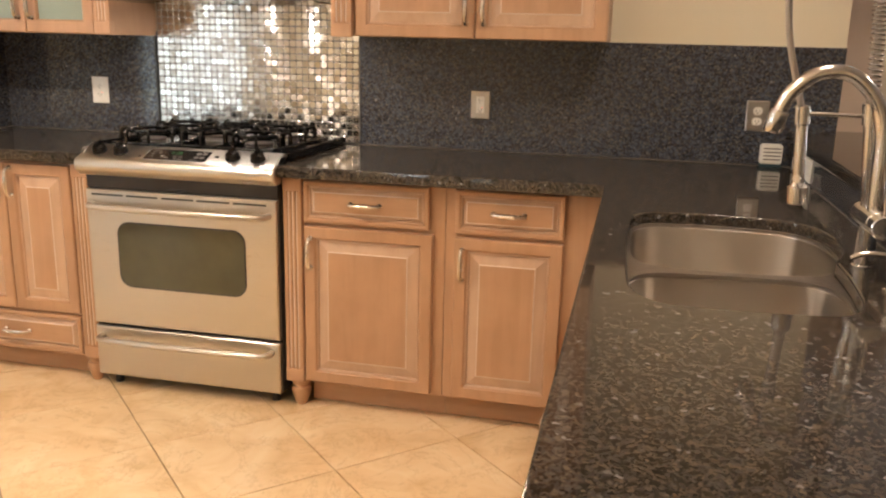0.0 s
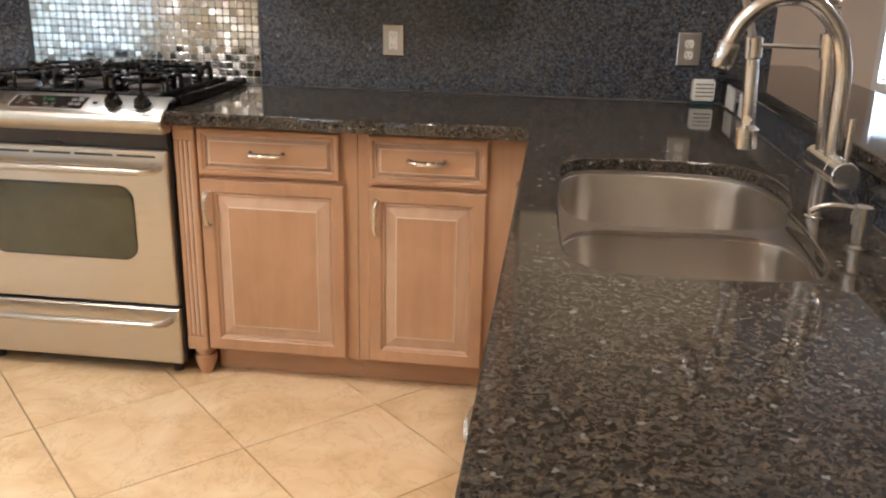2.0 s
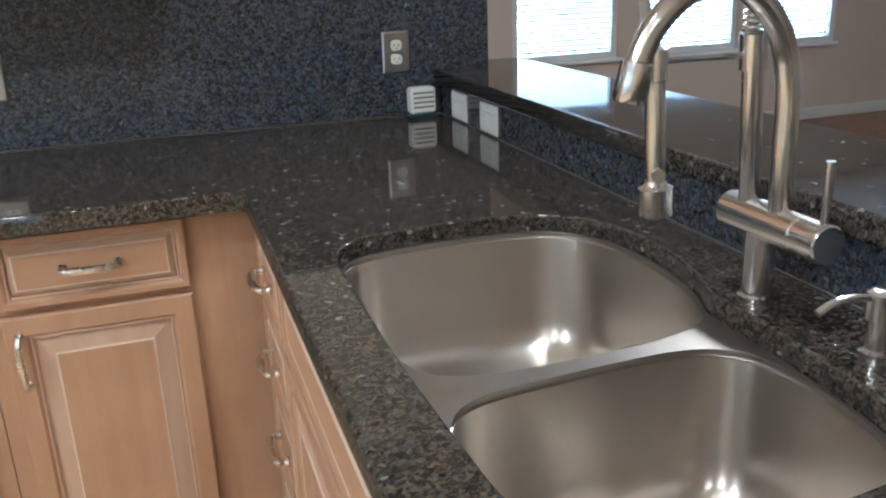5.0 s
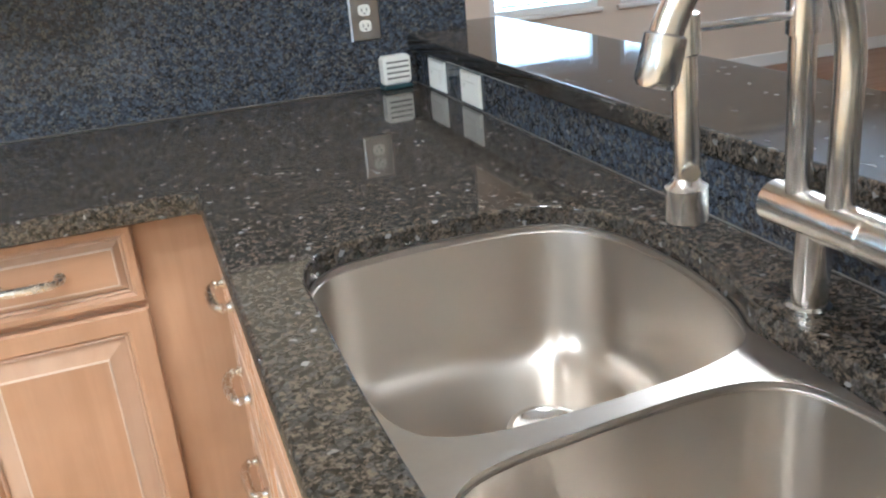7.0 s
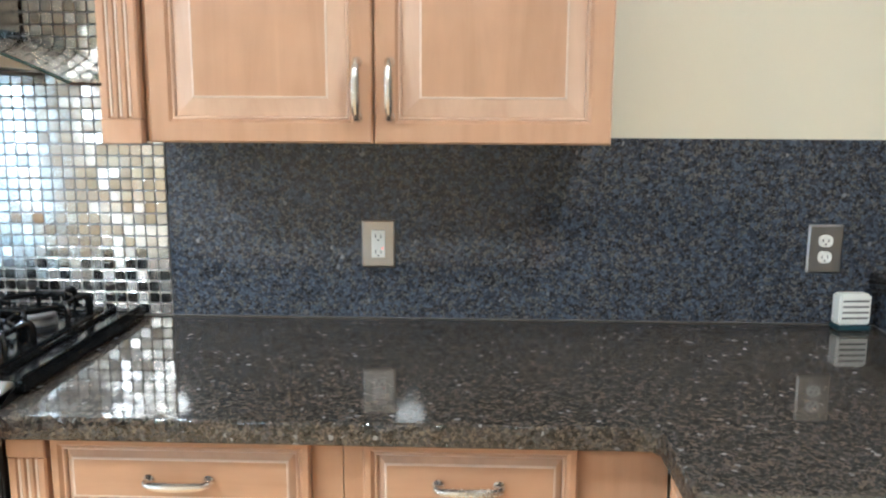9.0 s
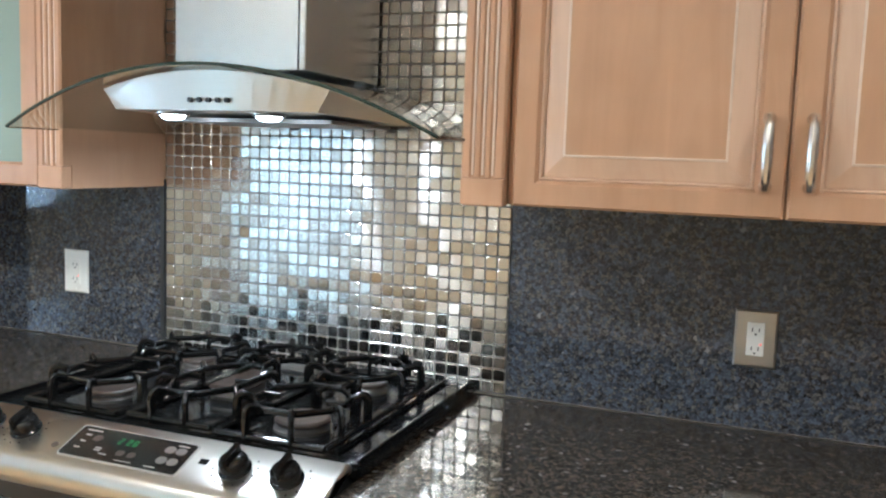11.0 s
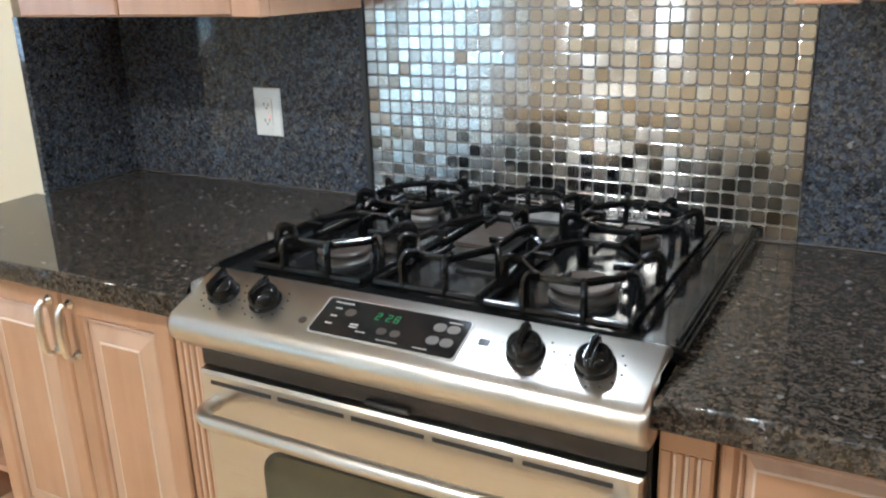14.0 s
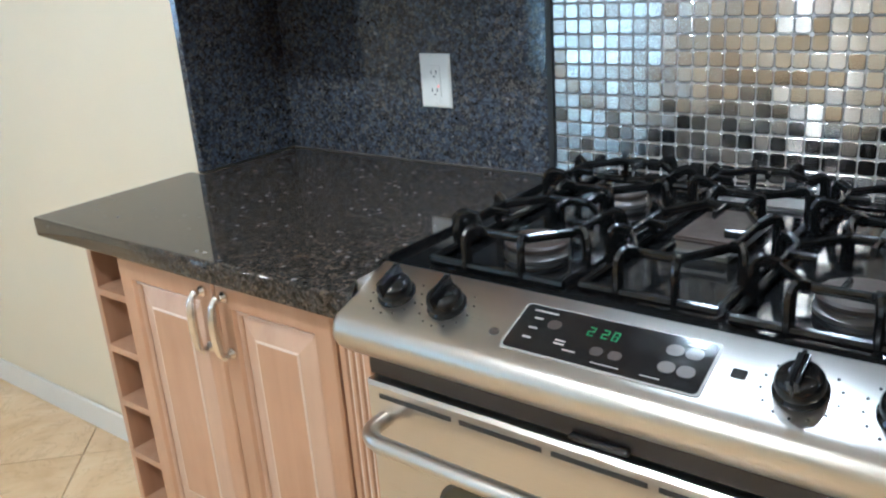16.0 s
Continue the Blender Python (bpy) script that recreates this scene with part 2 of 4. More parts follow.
PANEL_BLACK = make_plain("black_control_glass", (0.012, 0.011, 0.011), 0.12, 0.1, 10)
BUTTON = make_plain("grey_button", (0.17, 0.16, 0.155), 0.15, 0.1, 10)
LABEL = make_plain("pale_lettering", (0.42, 0.40, 0.38), 0.2, 0.05, 10)
GREEN = make_glow("green_digits", (0.012, 0.15, 0.035), 0.10)
OVEN_GLASS = make_plain("dark_oven_glass", (0.085, 0.085, 0.052), 0.06, 0.3, 5)
CAB_GLASS = make_plain("frosted_cabinet_glass", (0.28, 0.36, 0.33), 0.0, 0.06, 4)
HOOD_GLASS = make_glass("smoked_hood_glass", (0.72, 0.76, 0.74))
PANE = make_glass("window_glass")
BLIND = make_plain("white_blind_slat", (0.84, 0.85, 0.86), 0.5, 0.04, 10)
BULB = make_glow("lamp_lens", (1.0, 0.94, 0.86), 18)
OUTSIDE = make_glow("bright_outdoors", (0.74, 0.93, 1.0), 2.0)
SHADED_OUTSIDE = make_glow("shaded_outdoors", (0.70, 0.92, 0.84), 0.9)
WOOD_FLOOR = make_wood("dark_wood_floor", (0.24, 0.11, 0.05), (0.16, 0.07, 0.03), vertical=False, rough=0.3)
CAULK = make_plain("grey_caulk", (0.13, 0.12, 0.11), 0.5, 0.3, 40)
RUBBER = make_plain("black_rubber", (0.02, 0.02, 0.02), 0.6, 0.1, 10)
HOSE = make_plain("grey_hose", (0.42, 0.38, 0.33), 0.35, 0.1, 30)
RED = make_glow("red_indicator", (1.0, 0.08, 0.04), 1.5)

# ---- building helpers ----


def part(name, bm, mat, parent=None, label="", smooth=False, kind=""):
    me = bpy.data.meshes.new(name)
    bmesh.ops.recalc_face_normals(bm, faces=bm.faces[:])
    bm.to_mesh(me)
    bm.free()
    me.materials.append(mat)
    if smooth:
        me.polygons.foreach_set("use_smooth", [True] * len(me.polygons))
        me.set_sharp_from_angle(angle=radians(35))
    ob = new(name, me)
    ob.parent = parent
    return tagged(ob, label, kind=kind)


def thing(name, label, category, group="", m=None, kind=""):
    ob = new(name)
    ob.empty_display_size = 0.05
    if m is not None:
        ob.matrix_world = m
    return tagged(ob, label, category, group, kind)


def box(bm, x0, x1, y0, y1, z0, z1, bevel=0.0, seg=1):
    vs = [bm.verts.new((x, y, z)) for x in (x0, x1) for y in (y0, y1) for z in (z0, z1)]
    fs = [bm.faces.new([vs[i] for i in q]) for q in ((0, 1, 3, 2), (4, 6, 7, 5), (0, 4, 5, 1), (2, 3, 7, 6), (0, 2, 6, 4), (1, 5, 7, 3))]
    if bevel:
        es = list({e for f in fs for e in f.edges})
        bmesh.ops.bevel(bm, geom=es, offset=bevel, segments=seg, affect="EDGES", clamp_overlap=True)
    return bm


def boxes(*specs, bevel=0.0, seg=1):
    bm = bmesh.new()
    for s in specs:
        box(bm, *s, bevel=bevel, seg=seg)
    return bm


def cyl(bm, a, b, r0, r1=None, seg=20, caps=True):
    r1 = r0 if r1 is None else r1
    a, b = Vector(a), Vector(b)
    q = (b - a).to_track_quat("Z", "Y")
    rings = []
    for p, r in ((a, r0), (b, r1)):
        rings.append([bm.verts.new(p + q @ Vector((r * math.cos(k * 2 * math.pi / seg), r * math.sin(k * 2 * math.pi / seg), 0))) for k in range(seg)])
    for k in range(seg):
        bm.faces.new((rings[0][k], rings[0][(k + 1) % seg], rings[1][(k + 1) % seg], rings[1][k]))
    if caps:
        bm.faces.new(rings[0][::-1])
        bm.faces.new(rings[1])
    return bm


def lathe(bm, origin, axis, profile, seg=24):
    """A turned shape: profile of (distance along axis, radius)."""
    o, q = Vector(origin), Vector(axis).to_track_quat("Z", "Y")
    rings = []
    for d, r in profile:
        rings.append([bm.verts.new(o + q @ Vector((r * math.cos(k * 2 * math.pi / seg), r * math.sin(k * 2 * math.pi / seg), d))) for k in range(seg)])
    for a, b in zip(rings, rings[1:]):
        for k in range(seg):
            bm.faces.new((a[k], a[(k + 1) % seg], b[(k + 1) % seg], b[k]))
    bm.faces.new(rings[0][::-1])
    bm.faces.new(rings[-1])
    return bm


def smooth_path(pts, steps=6):
    pts = [Vector(p) for p in pts]
    out = []
    for i in range(len(pts) - 1):
        p0, p1, p2, p3 = pts[max(0, i - 1)], pts[i], pts[i + 1], pts[min(len(pts) - 1, i + 2)]
        for s in range(steps):
            t = s / steps
            out.append(0.5 * ((2 * p1) + (p2 - p0) * t + (2 * p0 - 5 * p1 + 4 * p2 - p3) * t * t + (3 * p1 - p0 - 3 * p2 + p3) * t ** 3))
    out.append(pts[-1])
    return out


def tube(bm, pts, r, seg=10, flat=1.0):
    pts = [Vector(p) for p in pts]
    rs = r if isinstance(r, (list, tuple)) else [r] * len(pts)
    rings, side = [], None
    for i, p in enumerate(pts):
        d = (pts[min(i + 1, len(pts) - 1)] - pts[max(0, i - 1)]).normalized()
        if side is None:
            side = d.cross(Vector((0, 0, 1)))
            side = side.normalized() if side.length > 0.1 else d.orthogonal().normalized()
        side = (side - d * side.dot(d)).normalized()
        up = d.cross(side)
        rings.append([bm.verts.new(p + rs[i] * (math.cos(k * 2 * math.pi / seg) * side + flat * math.sin(k * 2 * math.pi / seg) * up)) for k in range(seg)])
    for a, b in zip(rings, rings[1:]):
        for k in range(seg):
            bm.faces.new((a[k], a[(k + 1) % seg], b[(k + 1) % seg], b[k]))
    bm.faces.new(rings[0][::-1])
    bm.faces.new(rings[-1])
    return bm


def loops(bm, x0, x1, z0, z1, steps, cap=True, back=False):
    """Nested rectangles in the x-z plane, each at its inset and y, joined into one skin that faces -y."""
    prev = first = None
    for inset, y in steps:
        ring = [bm.verts.new(v) for v in ((x0 + inset, y, z0 + inset), (x1 - inset, y, z0 + inset), (x1 - inset, y, z1 - inset), (x0 + inset, y, z1 - inset))]
        if prev:
            for k in range(4):
                bm.faces.new((prev[k], prev[(k + 1) % 4], ring[(k + 1) % 4], ring[k]))
        first = first or ring
        prev = ring
    if cap:
        bm.faces.new(prev)
    if back:
        bm.faces.new(first[::-1])
    return bm


def extrude_profile(bm, prof, x0, x1):
    """A profile of (y, z) points drawn out along x, closed at both ends."""
    a = [bm.verts.new((x0, y, z)) for y, z in prof]
    b = [bm.verts.new((x1, y, z)) for y, z in prof]
    for k in range(len(prof)):
        j = (k + 1) % len(prof)
        bm.faces.new((a[k], a[j], b[j], b[k]))
    bm.faces.new(a[::-1])
    bm.faces.new(b)
    return bm


def slab(outline, holes, z0, z1, bevel=0.004):
    """A flat slab with rounded edges, from an outline and holes of (x, y) points."""
    cu = bpy.data.curves.new("slab", "CURVE")
    cu.dimensions, cu.fill_mode = "2D", "BOTH"
    cu.extrude = (z1 - z0) / 2 - bevel
    cu.bevel_depth, cu.bevel_resolution = bevel, 2
    cu.offset = -bevel
    for loop in (outline, *holes):
        s = cu.splines.new("POLY")
        s.points.add(len(loop) - 1)
        for pt, (x, y) in zip(s.points, loop):
            pt.co = (x, y, 0, 1)
        s.use_cyclic_u = True
    ob = new("slab", cu)
    me = bpy.data.meshes.new_from_object(ob.evaluated_get(bpy.context.evaluated_depsgraph_get()))
    bpy.data.objects.remove(ob)
    bm = bmesh.new()
    bm.from_mesh(me)
    bmesh.ops.translate(bm, verts=bm.verts[:], vec=(0, 0, (z0 + z1) / 2))
    bmesh.ops.remove_doubles(bm, verts=bm.verts[:], dist=1e-5)
    return bm


def setting(name, bm, mat, label, smooth=False):
    return tagged(part(name, bm, mat, None, label, smooth), category=name.split("_")[0], kind="structure")


# ---- the room ----
CT, CB = 0.914, 0.872          # counter top and underside
FRONT = -0.62                  # face of the base cabinets
TILE_L, TILE_R = -0.829, 0.085  # the mosaic's sides

setting("wall_back", boxes((-1.62, 1.938, 0.02, 0.14, 0, 2.6)), PAINT, "cream painted kitchen wall behind the counter")
setting("wall_recess", boxes((-1.74, -1.622, -0.28, 0.14, 0, 2.6)), PAINT, "cream wall stub that closes the counter recess")
setting("wall_left_front", boxes((-4.8, -1.74, -0.28, -0.16, 0, 2.6)), PAINT, "cream painted wall beside the wine rack")
setting("baseboard", boxes((-4.8, -1.70, -0.294, -0.282, 0.0, 0.09), bevel=0.004), WHITE, "white painted baseboard along the cream wall")
bm = boxes((-4.95, -4.8, -5.6, -3.78, 0, 2.6), (-4.95, -4.8, -2.18, 0.0, 0, 2.6), (-4.95, -4.8, -3.78, -2.18, 0, 0.9), (-4.95, -4.8, -3.78, -2.18, 2.02, 2.6))
setting("wall_west", bm, PAINT, "cream wall with a window with blinds")
setting("wall_south", boxes((-4.95, -4.5, -5.72, -5.6, 0, 2.6), (-3.1, 7.0, -5.72, -5.6, 0, 2.6), (-4.5, -3.1, -5.72, -5.6, 2.15, 2.6), (-4.5, -3.1, -5.72, -5.6, 0, 0.12)), PAINT, "cream wall that closes the kitchen")
setting("wall_east", boxes((7.0, 7.12, -5.72, 3.44, 0, 2.6)), PAINT_B, "beige wall of the adjoining room")
setting("wall_side", boxes((1.80, 1.92, 0.145, 3.3, 0, 2.6)), PAINT_B, "beige wall between the kitchen and the adjoining room")
WINDOWS = ((3.42, 4.26), (4.44, 5.30), (5.42, 6.24))
xs = [1.8] + [v for w in WINDOWS for v in w] + [7.0]
bm = bmesh.new()
for a, b in zip(xs[0::2], xs[1::2]):
    box(bm, a, b, 3.3, 3.44, 0, 2.6)
for a, b in WINDOWS:
    box(bm, a, b, 3.3, 3.44, 0, 0.62)
    box(bm, a, b, 3.3, 3.44, 1.90, 2.6)
setting("wall_north", bm, PAINT_B, "beige wall with a row of windows with blinds")
setting("baseboard", boxes((1.93, 7.0, 3.286, 3.298, 0.002, 0.10), bevel=0.004), WHITE, "white baseboard under the windows")
setting("ceiling", boxes((-4.95, 7.12, -5.72, 3.44, 2.6, 2.7)), CEIL, "plain white painted ceiling")
setting("ground", boxes((-40, 40, -40, 40, -0.3, -0.06)), make_plain("outdoor_lawn", (0.08, 0.11, 0.05), 0.9, 0.4, 2), "plain ground round the house")
setting("wooden_floor", boxes((2.0, 7.0, -5.6, 3.3, -0.05, 0.001)), WOOD_FLOOR, "dark brown wooden floor of the adjoining room")


def window(name, x0, x1, z0, z1, y, label, m=None):
    """A window in the x-z plane seen from -y: frame, sill, pane and a drawn blind."""
    w = thing(name, label, "window", m=m, kind="structure")
    part("window_frame", loops(bmesh.new(), x0, x1, z0, z1, [(0, y + 0.05), (0, y + 0.008), (0.045, y + 0.008), (0.05, y + 0.05)], cap=False), WHITE, w)
    part("window_sill", boxes((x0 - 0.03, x1 + 0.03, y - 0.03, y + 0.04, z0 - 0.03, z0 - 0.001), bevel=0.005), WHITE, w)
    mid = (z0 + z1) / 2
    part("window_rail", boxes((x0 + 0.05, x1 - 0.05, y + 0.06, y + 0.09, mid - 0.02, mid + 0.02)), WHITE, w)
    pane = part("pane", boxes((x0 + 0.04, x1 - 0.04, y + 0.075, y + 0.08, z0 + 0.04, z1 - 0.04)), PANE, w)
    pane.visible_shadow = False
    b = part("blind", boxes((x0 + 0.055, x1 - 0.055, y + 0.012, y + 0.045, z1 - 0.09, z1 - 0.05)), BLIND, w, "white slatted blind")
    bm = boxes((-(x1 - x0) / 2 + 0.06, (x1 - x0) / 2 - 0.06, -0.019, 0.019, -0.001, 0.001))
    bmesh.ops.rotate(bm, verts=bm.verts[:], cent=(0, 0, 0), matrix=Matrix.Rotation(radians(-33), 3, "X"))
    first = None
    z = z0 + 0.07
    while z < z1 - 0.1:
        if first is None:
            first = part("slat", bm, BLIND, b)
            s = first
        else:
            s = first.copy()
            scene.collection.objects.link(s)
        s.location = ((x0 + x1) / 2, y + 0.03, z)
        z += 0.037
    return w


for i, (a, b) in enumerate(WINDOWS):
    window(f"window_{i + 1}", a, b, 0.62, 1.90, 3.3, "white framed window with a drawn white blind")
window("window_4", -0.79, 0.79, 0.9, 2.02, 0.0, "wide white framed window with a drawn blind", m=pose(-4.8, -2.98, 0, 0, 0, 90))
window("window_5", -0.7, 0.7, 0.12, 2.15, 0.0, "wide glass door with a drawn blind", m=pose(-3.8, -5.6, 0, 0, 0, 180))
setting("backdrop", boxes((-5.6, -0.8, -6.62, -6.6, -0.05, 4)), SHADED_OUTSIDE, "greenish shaded daylight outside the glass door")
setting("backdrop", boxes((2.5, 7.5, 4.6, 4.62, -0.05, 4)), OUTSIDE, "bright overexposed daylight outside the windows")
setting("backdrop", boxes((-6.02, -6.0, -4.6, -1.2, -0.05, 4)), OUTSIDE, "bright overexposed daylight outside the side window")

# ---- stone: splashbacks, counters, bar ----
bs = thing("backsplash_right", "polished dark granite splashback behind the long counter", "backsplash", kind="structure")
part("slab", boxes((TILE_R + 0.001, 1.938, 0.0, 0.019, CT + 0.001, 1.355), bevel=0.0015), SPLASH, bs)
bs = thing("backsplash_left", "polished dark granite splashback in the counter recess", "backsplash", kind="structure")
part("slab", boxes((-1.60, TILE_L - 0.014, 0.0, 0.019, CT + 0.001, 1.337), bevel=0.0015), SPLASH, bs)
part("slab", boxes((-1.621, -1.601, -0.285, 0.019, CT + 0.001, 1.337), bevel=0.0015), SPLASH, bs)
part("edge_trim", boxes((TILE_L - 0.013, TILE_L - 0.001, -0.008, 0.019, CT + 0.001, 1.355)), BLACK, bs, "dark edge strip beside the mosaic")

SINK_CUT = smooth_path([(1.218, -1.28, 0), (1.224, -1.17, 0), (1.262, -1.105, 0), (1.33, -1.083, 0), (1.45, -1.076, 0), (1.60, -1.096, 0), (1.668, -1.165, 0), (1.690, -1.25, 0), (1.692, -1.36, 0), (1.672, -1.46, 0),
                        (1.650, -1.515, 0), (1.648, -1.56, 0), (1.647, -1.64, 0), (1.640, -1.75, 0), (1.628, -1.84, 0), (1.590, -1.915, 0), (1.49, -1.938, 0), (1.354, -1.944, 0), (1.272, -1.928, 0), (1.230, -1.86, 0), (1.219, -1.74, 0), (1.214, -1.50, 0), (1.218, -1.28, 0)], 5)[:-1]
PEN_X, PEN_END, LEDGE = 1.13, -2.80, 1.785
outline = [(0.012, -0.001), (0.012, -0.688), (1.09, -0.688), (PEN_X - 0.010, -0.691), (PEN_X, -0.708), (PEN_X, PEN_END), (LEDGE - 0.001, PEN_END), (LEDGE - 0.001, -0.001)]
top = thing("countertop_right", "polished dark brown granite counter with an undermount sink", "countertop")
part("slab", slab(outline, [[(p.x, p.y) for p in SINK_CUT]], CB, CT, 0.005), GRANITE, top)
part("caulk_line", boxes((TILE_R + 0.002, LEDGE - 0.003, -0.0035, -0.0005, CT + 0.0002, CT + 0.0035), bevel=0.001), CAULK, top, "thin grey caulk along the splashback")
part("caulk_line", boxes((LEDGE - 0.0045, LEDGE - 0.0015, PEN_END + 0.01, -0.005, CT + 0.0002, CT + 0.003), bevel=0.001), CAULK, top, "thin grey caulk along the upstand")
outline = [(-1.598, -0.001), (-1.598, -0.286), (-1.648, -0.286), (-1.648, -0.670), (-0.776, -0.674), (-0.776, -0.001)]
top = thing("countertop_left", "polished dark granite counter set into a recess", "countertop")
part("slab", slab(outline, [], CB, CT, 0.005), GRANITE, top)
part("caulk_line", boxes((-1.597, TILE_L - 0.016, -0.0035, -0.0005, CT + 0.0002, CT + 0.0035), bevel=0.001), CAULK, top, "thin grey caulk along the splashback")

bar = thing("bar_ledge", "low granite upstand behind the sink", "bar ledge", kind="structure")
part("pony_wall", boxes((LEDGE + 0.021, 1.94, PEN_END, -0.001, 0, 1.002)), PAINT_B, bar)
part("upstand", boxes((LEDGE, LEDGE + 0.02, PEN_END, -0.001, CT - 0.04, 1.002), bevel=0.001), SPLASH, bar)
top = thing("bar_top", "polished dark granite raised bar top", "bar top")
part("slab", slab([(LEDGE - 0.018, -0.001), (LEDGE - 0.018, PEN_END - 0.03), (2.10, PEN_END - 0.03), (2.10, 0.145), (1.947, 0.145), (1.947, -0.001)], [], 1.004, 1.043, 0.005), GRANITE, top)

# ---- cabinet parts ----


def bow_pull(parent, centre, axis, out, length=0.105):
    """A bowed metal pull: two rosettes and a swelling grip."""
    c, a, o = Vector(centre), Vector(axis).normalized(), Vector(out).normalized()
    h = length / 2
    pts = smooth_path([c - a * h, c - a * h + o * 0.018, c - a * (h - 0.012) + o * 0.027, c + o * 0.031, c + a * (h - 0.012) + o * 0.027, c + a * h + o * 0.018, c + a * h], 5)
    n = len(pts) - 1
    rs = [0.0036 + 0.0054 * math.sin(math.pi * i / n) ** 2 + 0.0034 * math.exp(-((i - n * 0.17) / 1.2) ** 2) + 0.0034 * math.exp(-((i - n * 0.83) / 1.2) ** 2) for i in range(n + 1)]
    bm = tube(bmesh.new(), pts, rs, 10)
    for s in (-1, 1):
        lathe(bm, c + a * h * s, o, [(0, 0.0105), (0.004, 0.0105), (0.007, 0.008), (0.011, 0.0055)], 14)
    return part("handle", bm, NICKEL, parent, "brushed nickel bow handle", True)


def raised_front(parent, name, x0, x1, z0, z1, y, stile=0.046, wood=None, groove=0.036):
    """A framed front with a raised centre panel and a pale glazed bead; y is its back, it faces -y."""
    f = part(name, loops(bmesh.new(), x0, x1, z0, z1, [(0, y), (0, y - 0.017), (0.004, y - 0.021), (stile - 0.006, y - 0.021), (stile, y - 0.015), (stile, y - 0.006)], cap=True, back=True), wood or MAPLE, parent)
    part("bead", loops(bmesh.new(), x0, x1, z0, z1, [(stile + 0.0005, y - 0.0065), (stile + 0.0005, y - 0.0155), (stile + 0.0035, y - 0.017), (stile + 0.0065, y - 0.0125), (stile + 0.0065, y - 0.0065)], cap=False), GLAZE_SOFT, f, "pale glazed moulding")
    s = stile + 0.007
    part("panel_bevel", loops(bmesh.new(), x0, x1, z0, z1, [(s, y - 0.0065), (s, y - 0.009), (s + groove, y - 0.018), (s + groove, y - 0.0065)], cap=False), GLAZE_SOFT, f, "pale glazed panel border")
    part("panel", loops(bmesh.new(), x0, x1, z0, z1, [(s + groove + 0.0002, y - 0.0065), (s + groove + 0.0002, y - 0.018), (s + groove + 0.003, y - 0.0195)], cap=True), wood or MAPLE, f)
    part("glaze_line", loops(bmesh.new(), x0, x1, z0, z1, [(s + groove - 0.0012, y - 0.0178), (s + groove - 0.0005, y - 0.0190), (s + groove + 0.0022, y - 0.0200), (s + groove + 0.0032, y - 0.0192)], cap=False), GLAZE, f, "pale glaze along the panel's edge")
    return f


def pilaster(parent, x0, x1, z0, z1, y, flutes=3, depth=0.03):
    """A post with upright flutes cut into its face."""
    w = x1 - x0
    prof = [(x0, y), (x0, y - depth + 0.004), (x0 + 0.004, y - depth)]
    step = (w - 0.024) / flutes
    for i in range(flutes):
        a = x0 + 0.012 + i * step + step * 0.18
        b = a + step * 0.64
        prof += [(a, y - depth), (a + 0.003, y - depth + 0.005), (b - 0.003, y - depth + 0.005), (b, y - depth)]
    prof += [(x1 - 0.004, y - depth), (x1, y - depth + 0.004), (x1, y)]
    bm = bmesh.new()
    za, zb = z0 + 0.05, z1 - 0.05
    A = [bm.verts.new((x, yy, za)) for x, yy in prof]
    B = [bm.verts.new((x, yy, zb)) for x, yy in prof]
    for k in range(len(prof)):
        j = (k + 1) % len(prof)
        bm.faces.new((A[k], A[j], B[j], B[k]))
    bm.faces.new(A)
    bm.faces.new(B[::-1])
    box(bm, x0, x1, y - depth, y, z0, za - 0.0005, bevel=0.002)
    box(bm, x0, x1, y - depth, y, zb + 0.0005, z1, bevel=0.002)
    p = part("pilaster", bm, MAPLE, parent, "fluted maple post")
    for i in range(flutes):
        a = x0 + 0.012 + i * step + step * 0.18 + 0.0035
        part("glaze_line", boxes((a, a + 0.004, y - depth + 0.0030, y - depth + 0.0047, za + 0.004, zb - 0.004)), GLAZE, p, "pale glaze in the flute")
    return p


def turned_foot(parent, x, y, h=0.1):
    part("foot", lathe(bmesh.new(), (x, y, 0.0), (0, 0, 1), [(0, 0.018), (0.006, 0.022), (0.03, 0.030), (0.055, 0.037), (0.07, 0.034), (0.074, 0.026), (0.082, 0.026), (0.086, 0.036), (h, 0.036)], 22), MAPLE, parent, "turned maple bun foot", True)


# ---- base cabinets right of the range ----
DF = FRONT + 0.001
cab = thing("base_cabinet", "maple base cabinet with a drawer above one door", "cabinet", "base cabinets")
part("body", boxes((0.082, 0.60, FRONT, -0.004, 0.10, CB - 0.002)), MAPLE, cab)
pilaster(cab, 0.010, 0.080, 0.10, CB - 0.003, -0.61)
turned_foot(cab, 0.055, -0.60)
part("toe_kick", boxes((0.085, 0.60, -0.555, -0.54, 0.003, 0.099)), MAPLE_H, cab)
d = raised_front(cab, "drawer", 0.088, 0.546, 0.711, 0.861, DF - 0.001, 0.020, MAPLE_H, 0.012)
bow_pull(d, (0.315, DF - 0.021, 0.785), (1, 0, 0), (0, -1, 0))
d = raised_front(cab, "door", 0.088, 0.560, 0.108, 0.697, DF - 0.001)
bow_pull(d, (0.113, DF - 0.022, 0.60), (0, 0, 1), (0, -1, 0))
cab = thing("base_cabinet", "narrower maple base cabinet with a drawer above one door", "cabinet", "base cabinets")
part("body", boxes((0.602, 1.165, FRONT, -0.004, 0.10, CB - 0.002)), MAPLE, cab)
part("toe_kick", boxes((0.602, 1.21, -0.555, -0.54, 0.003, 0.099)), MAPLE_H, cab)
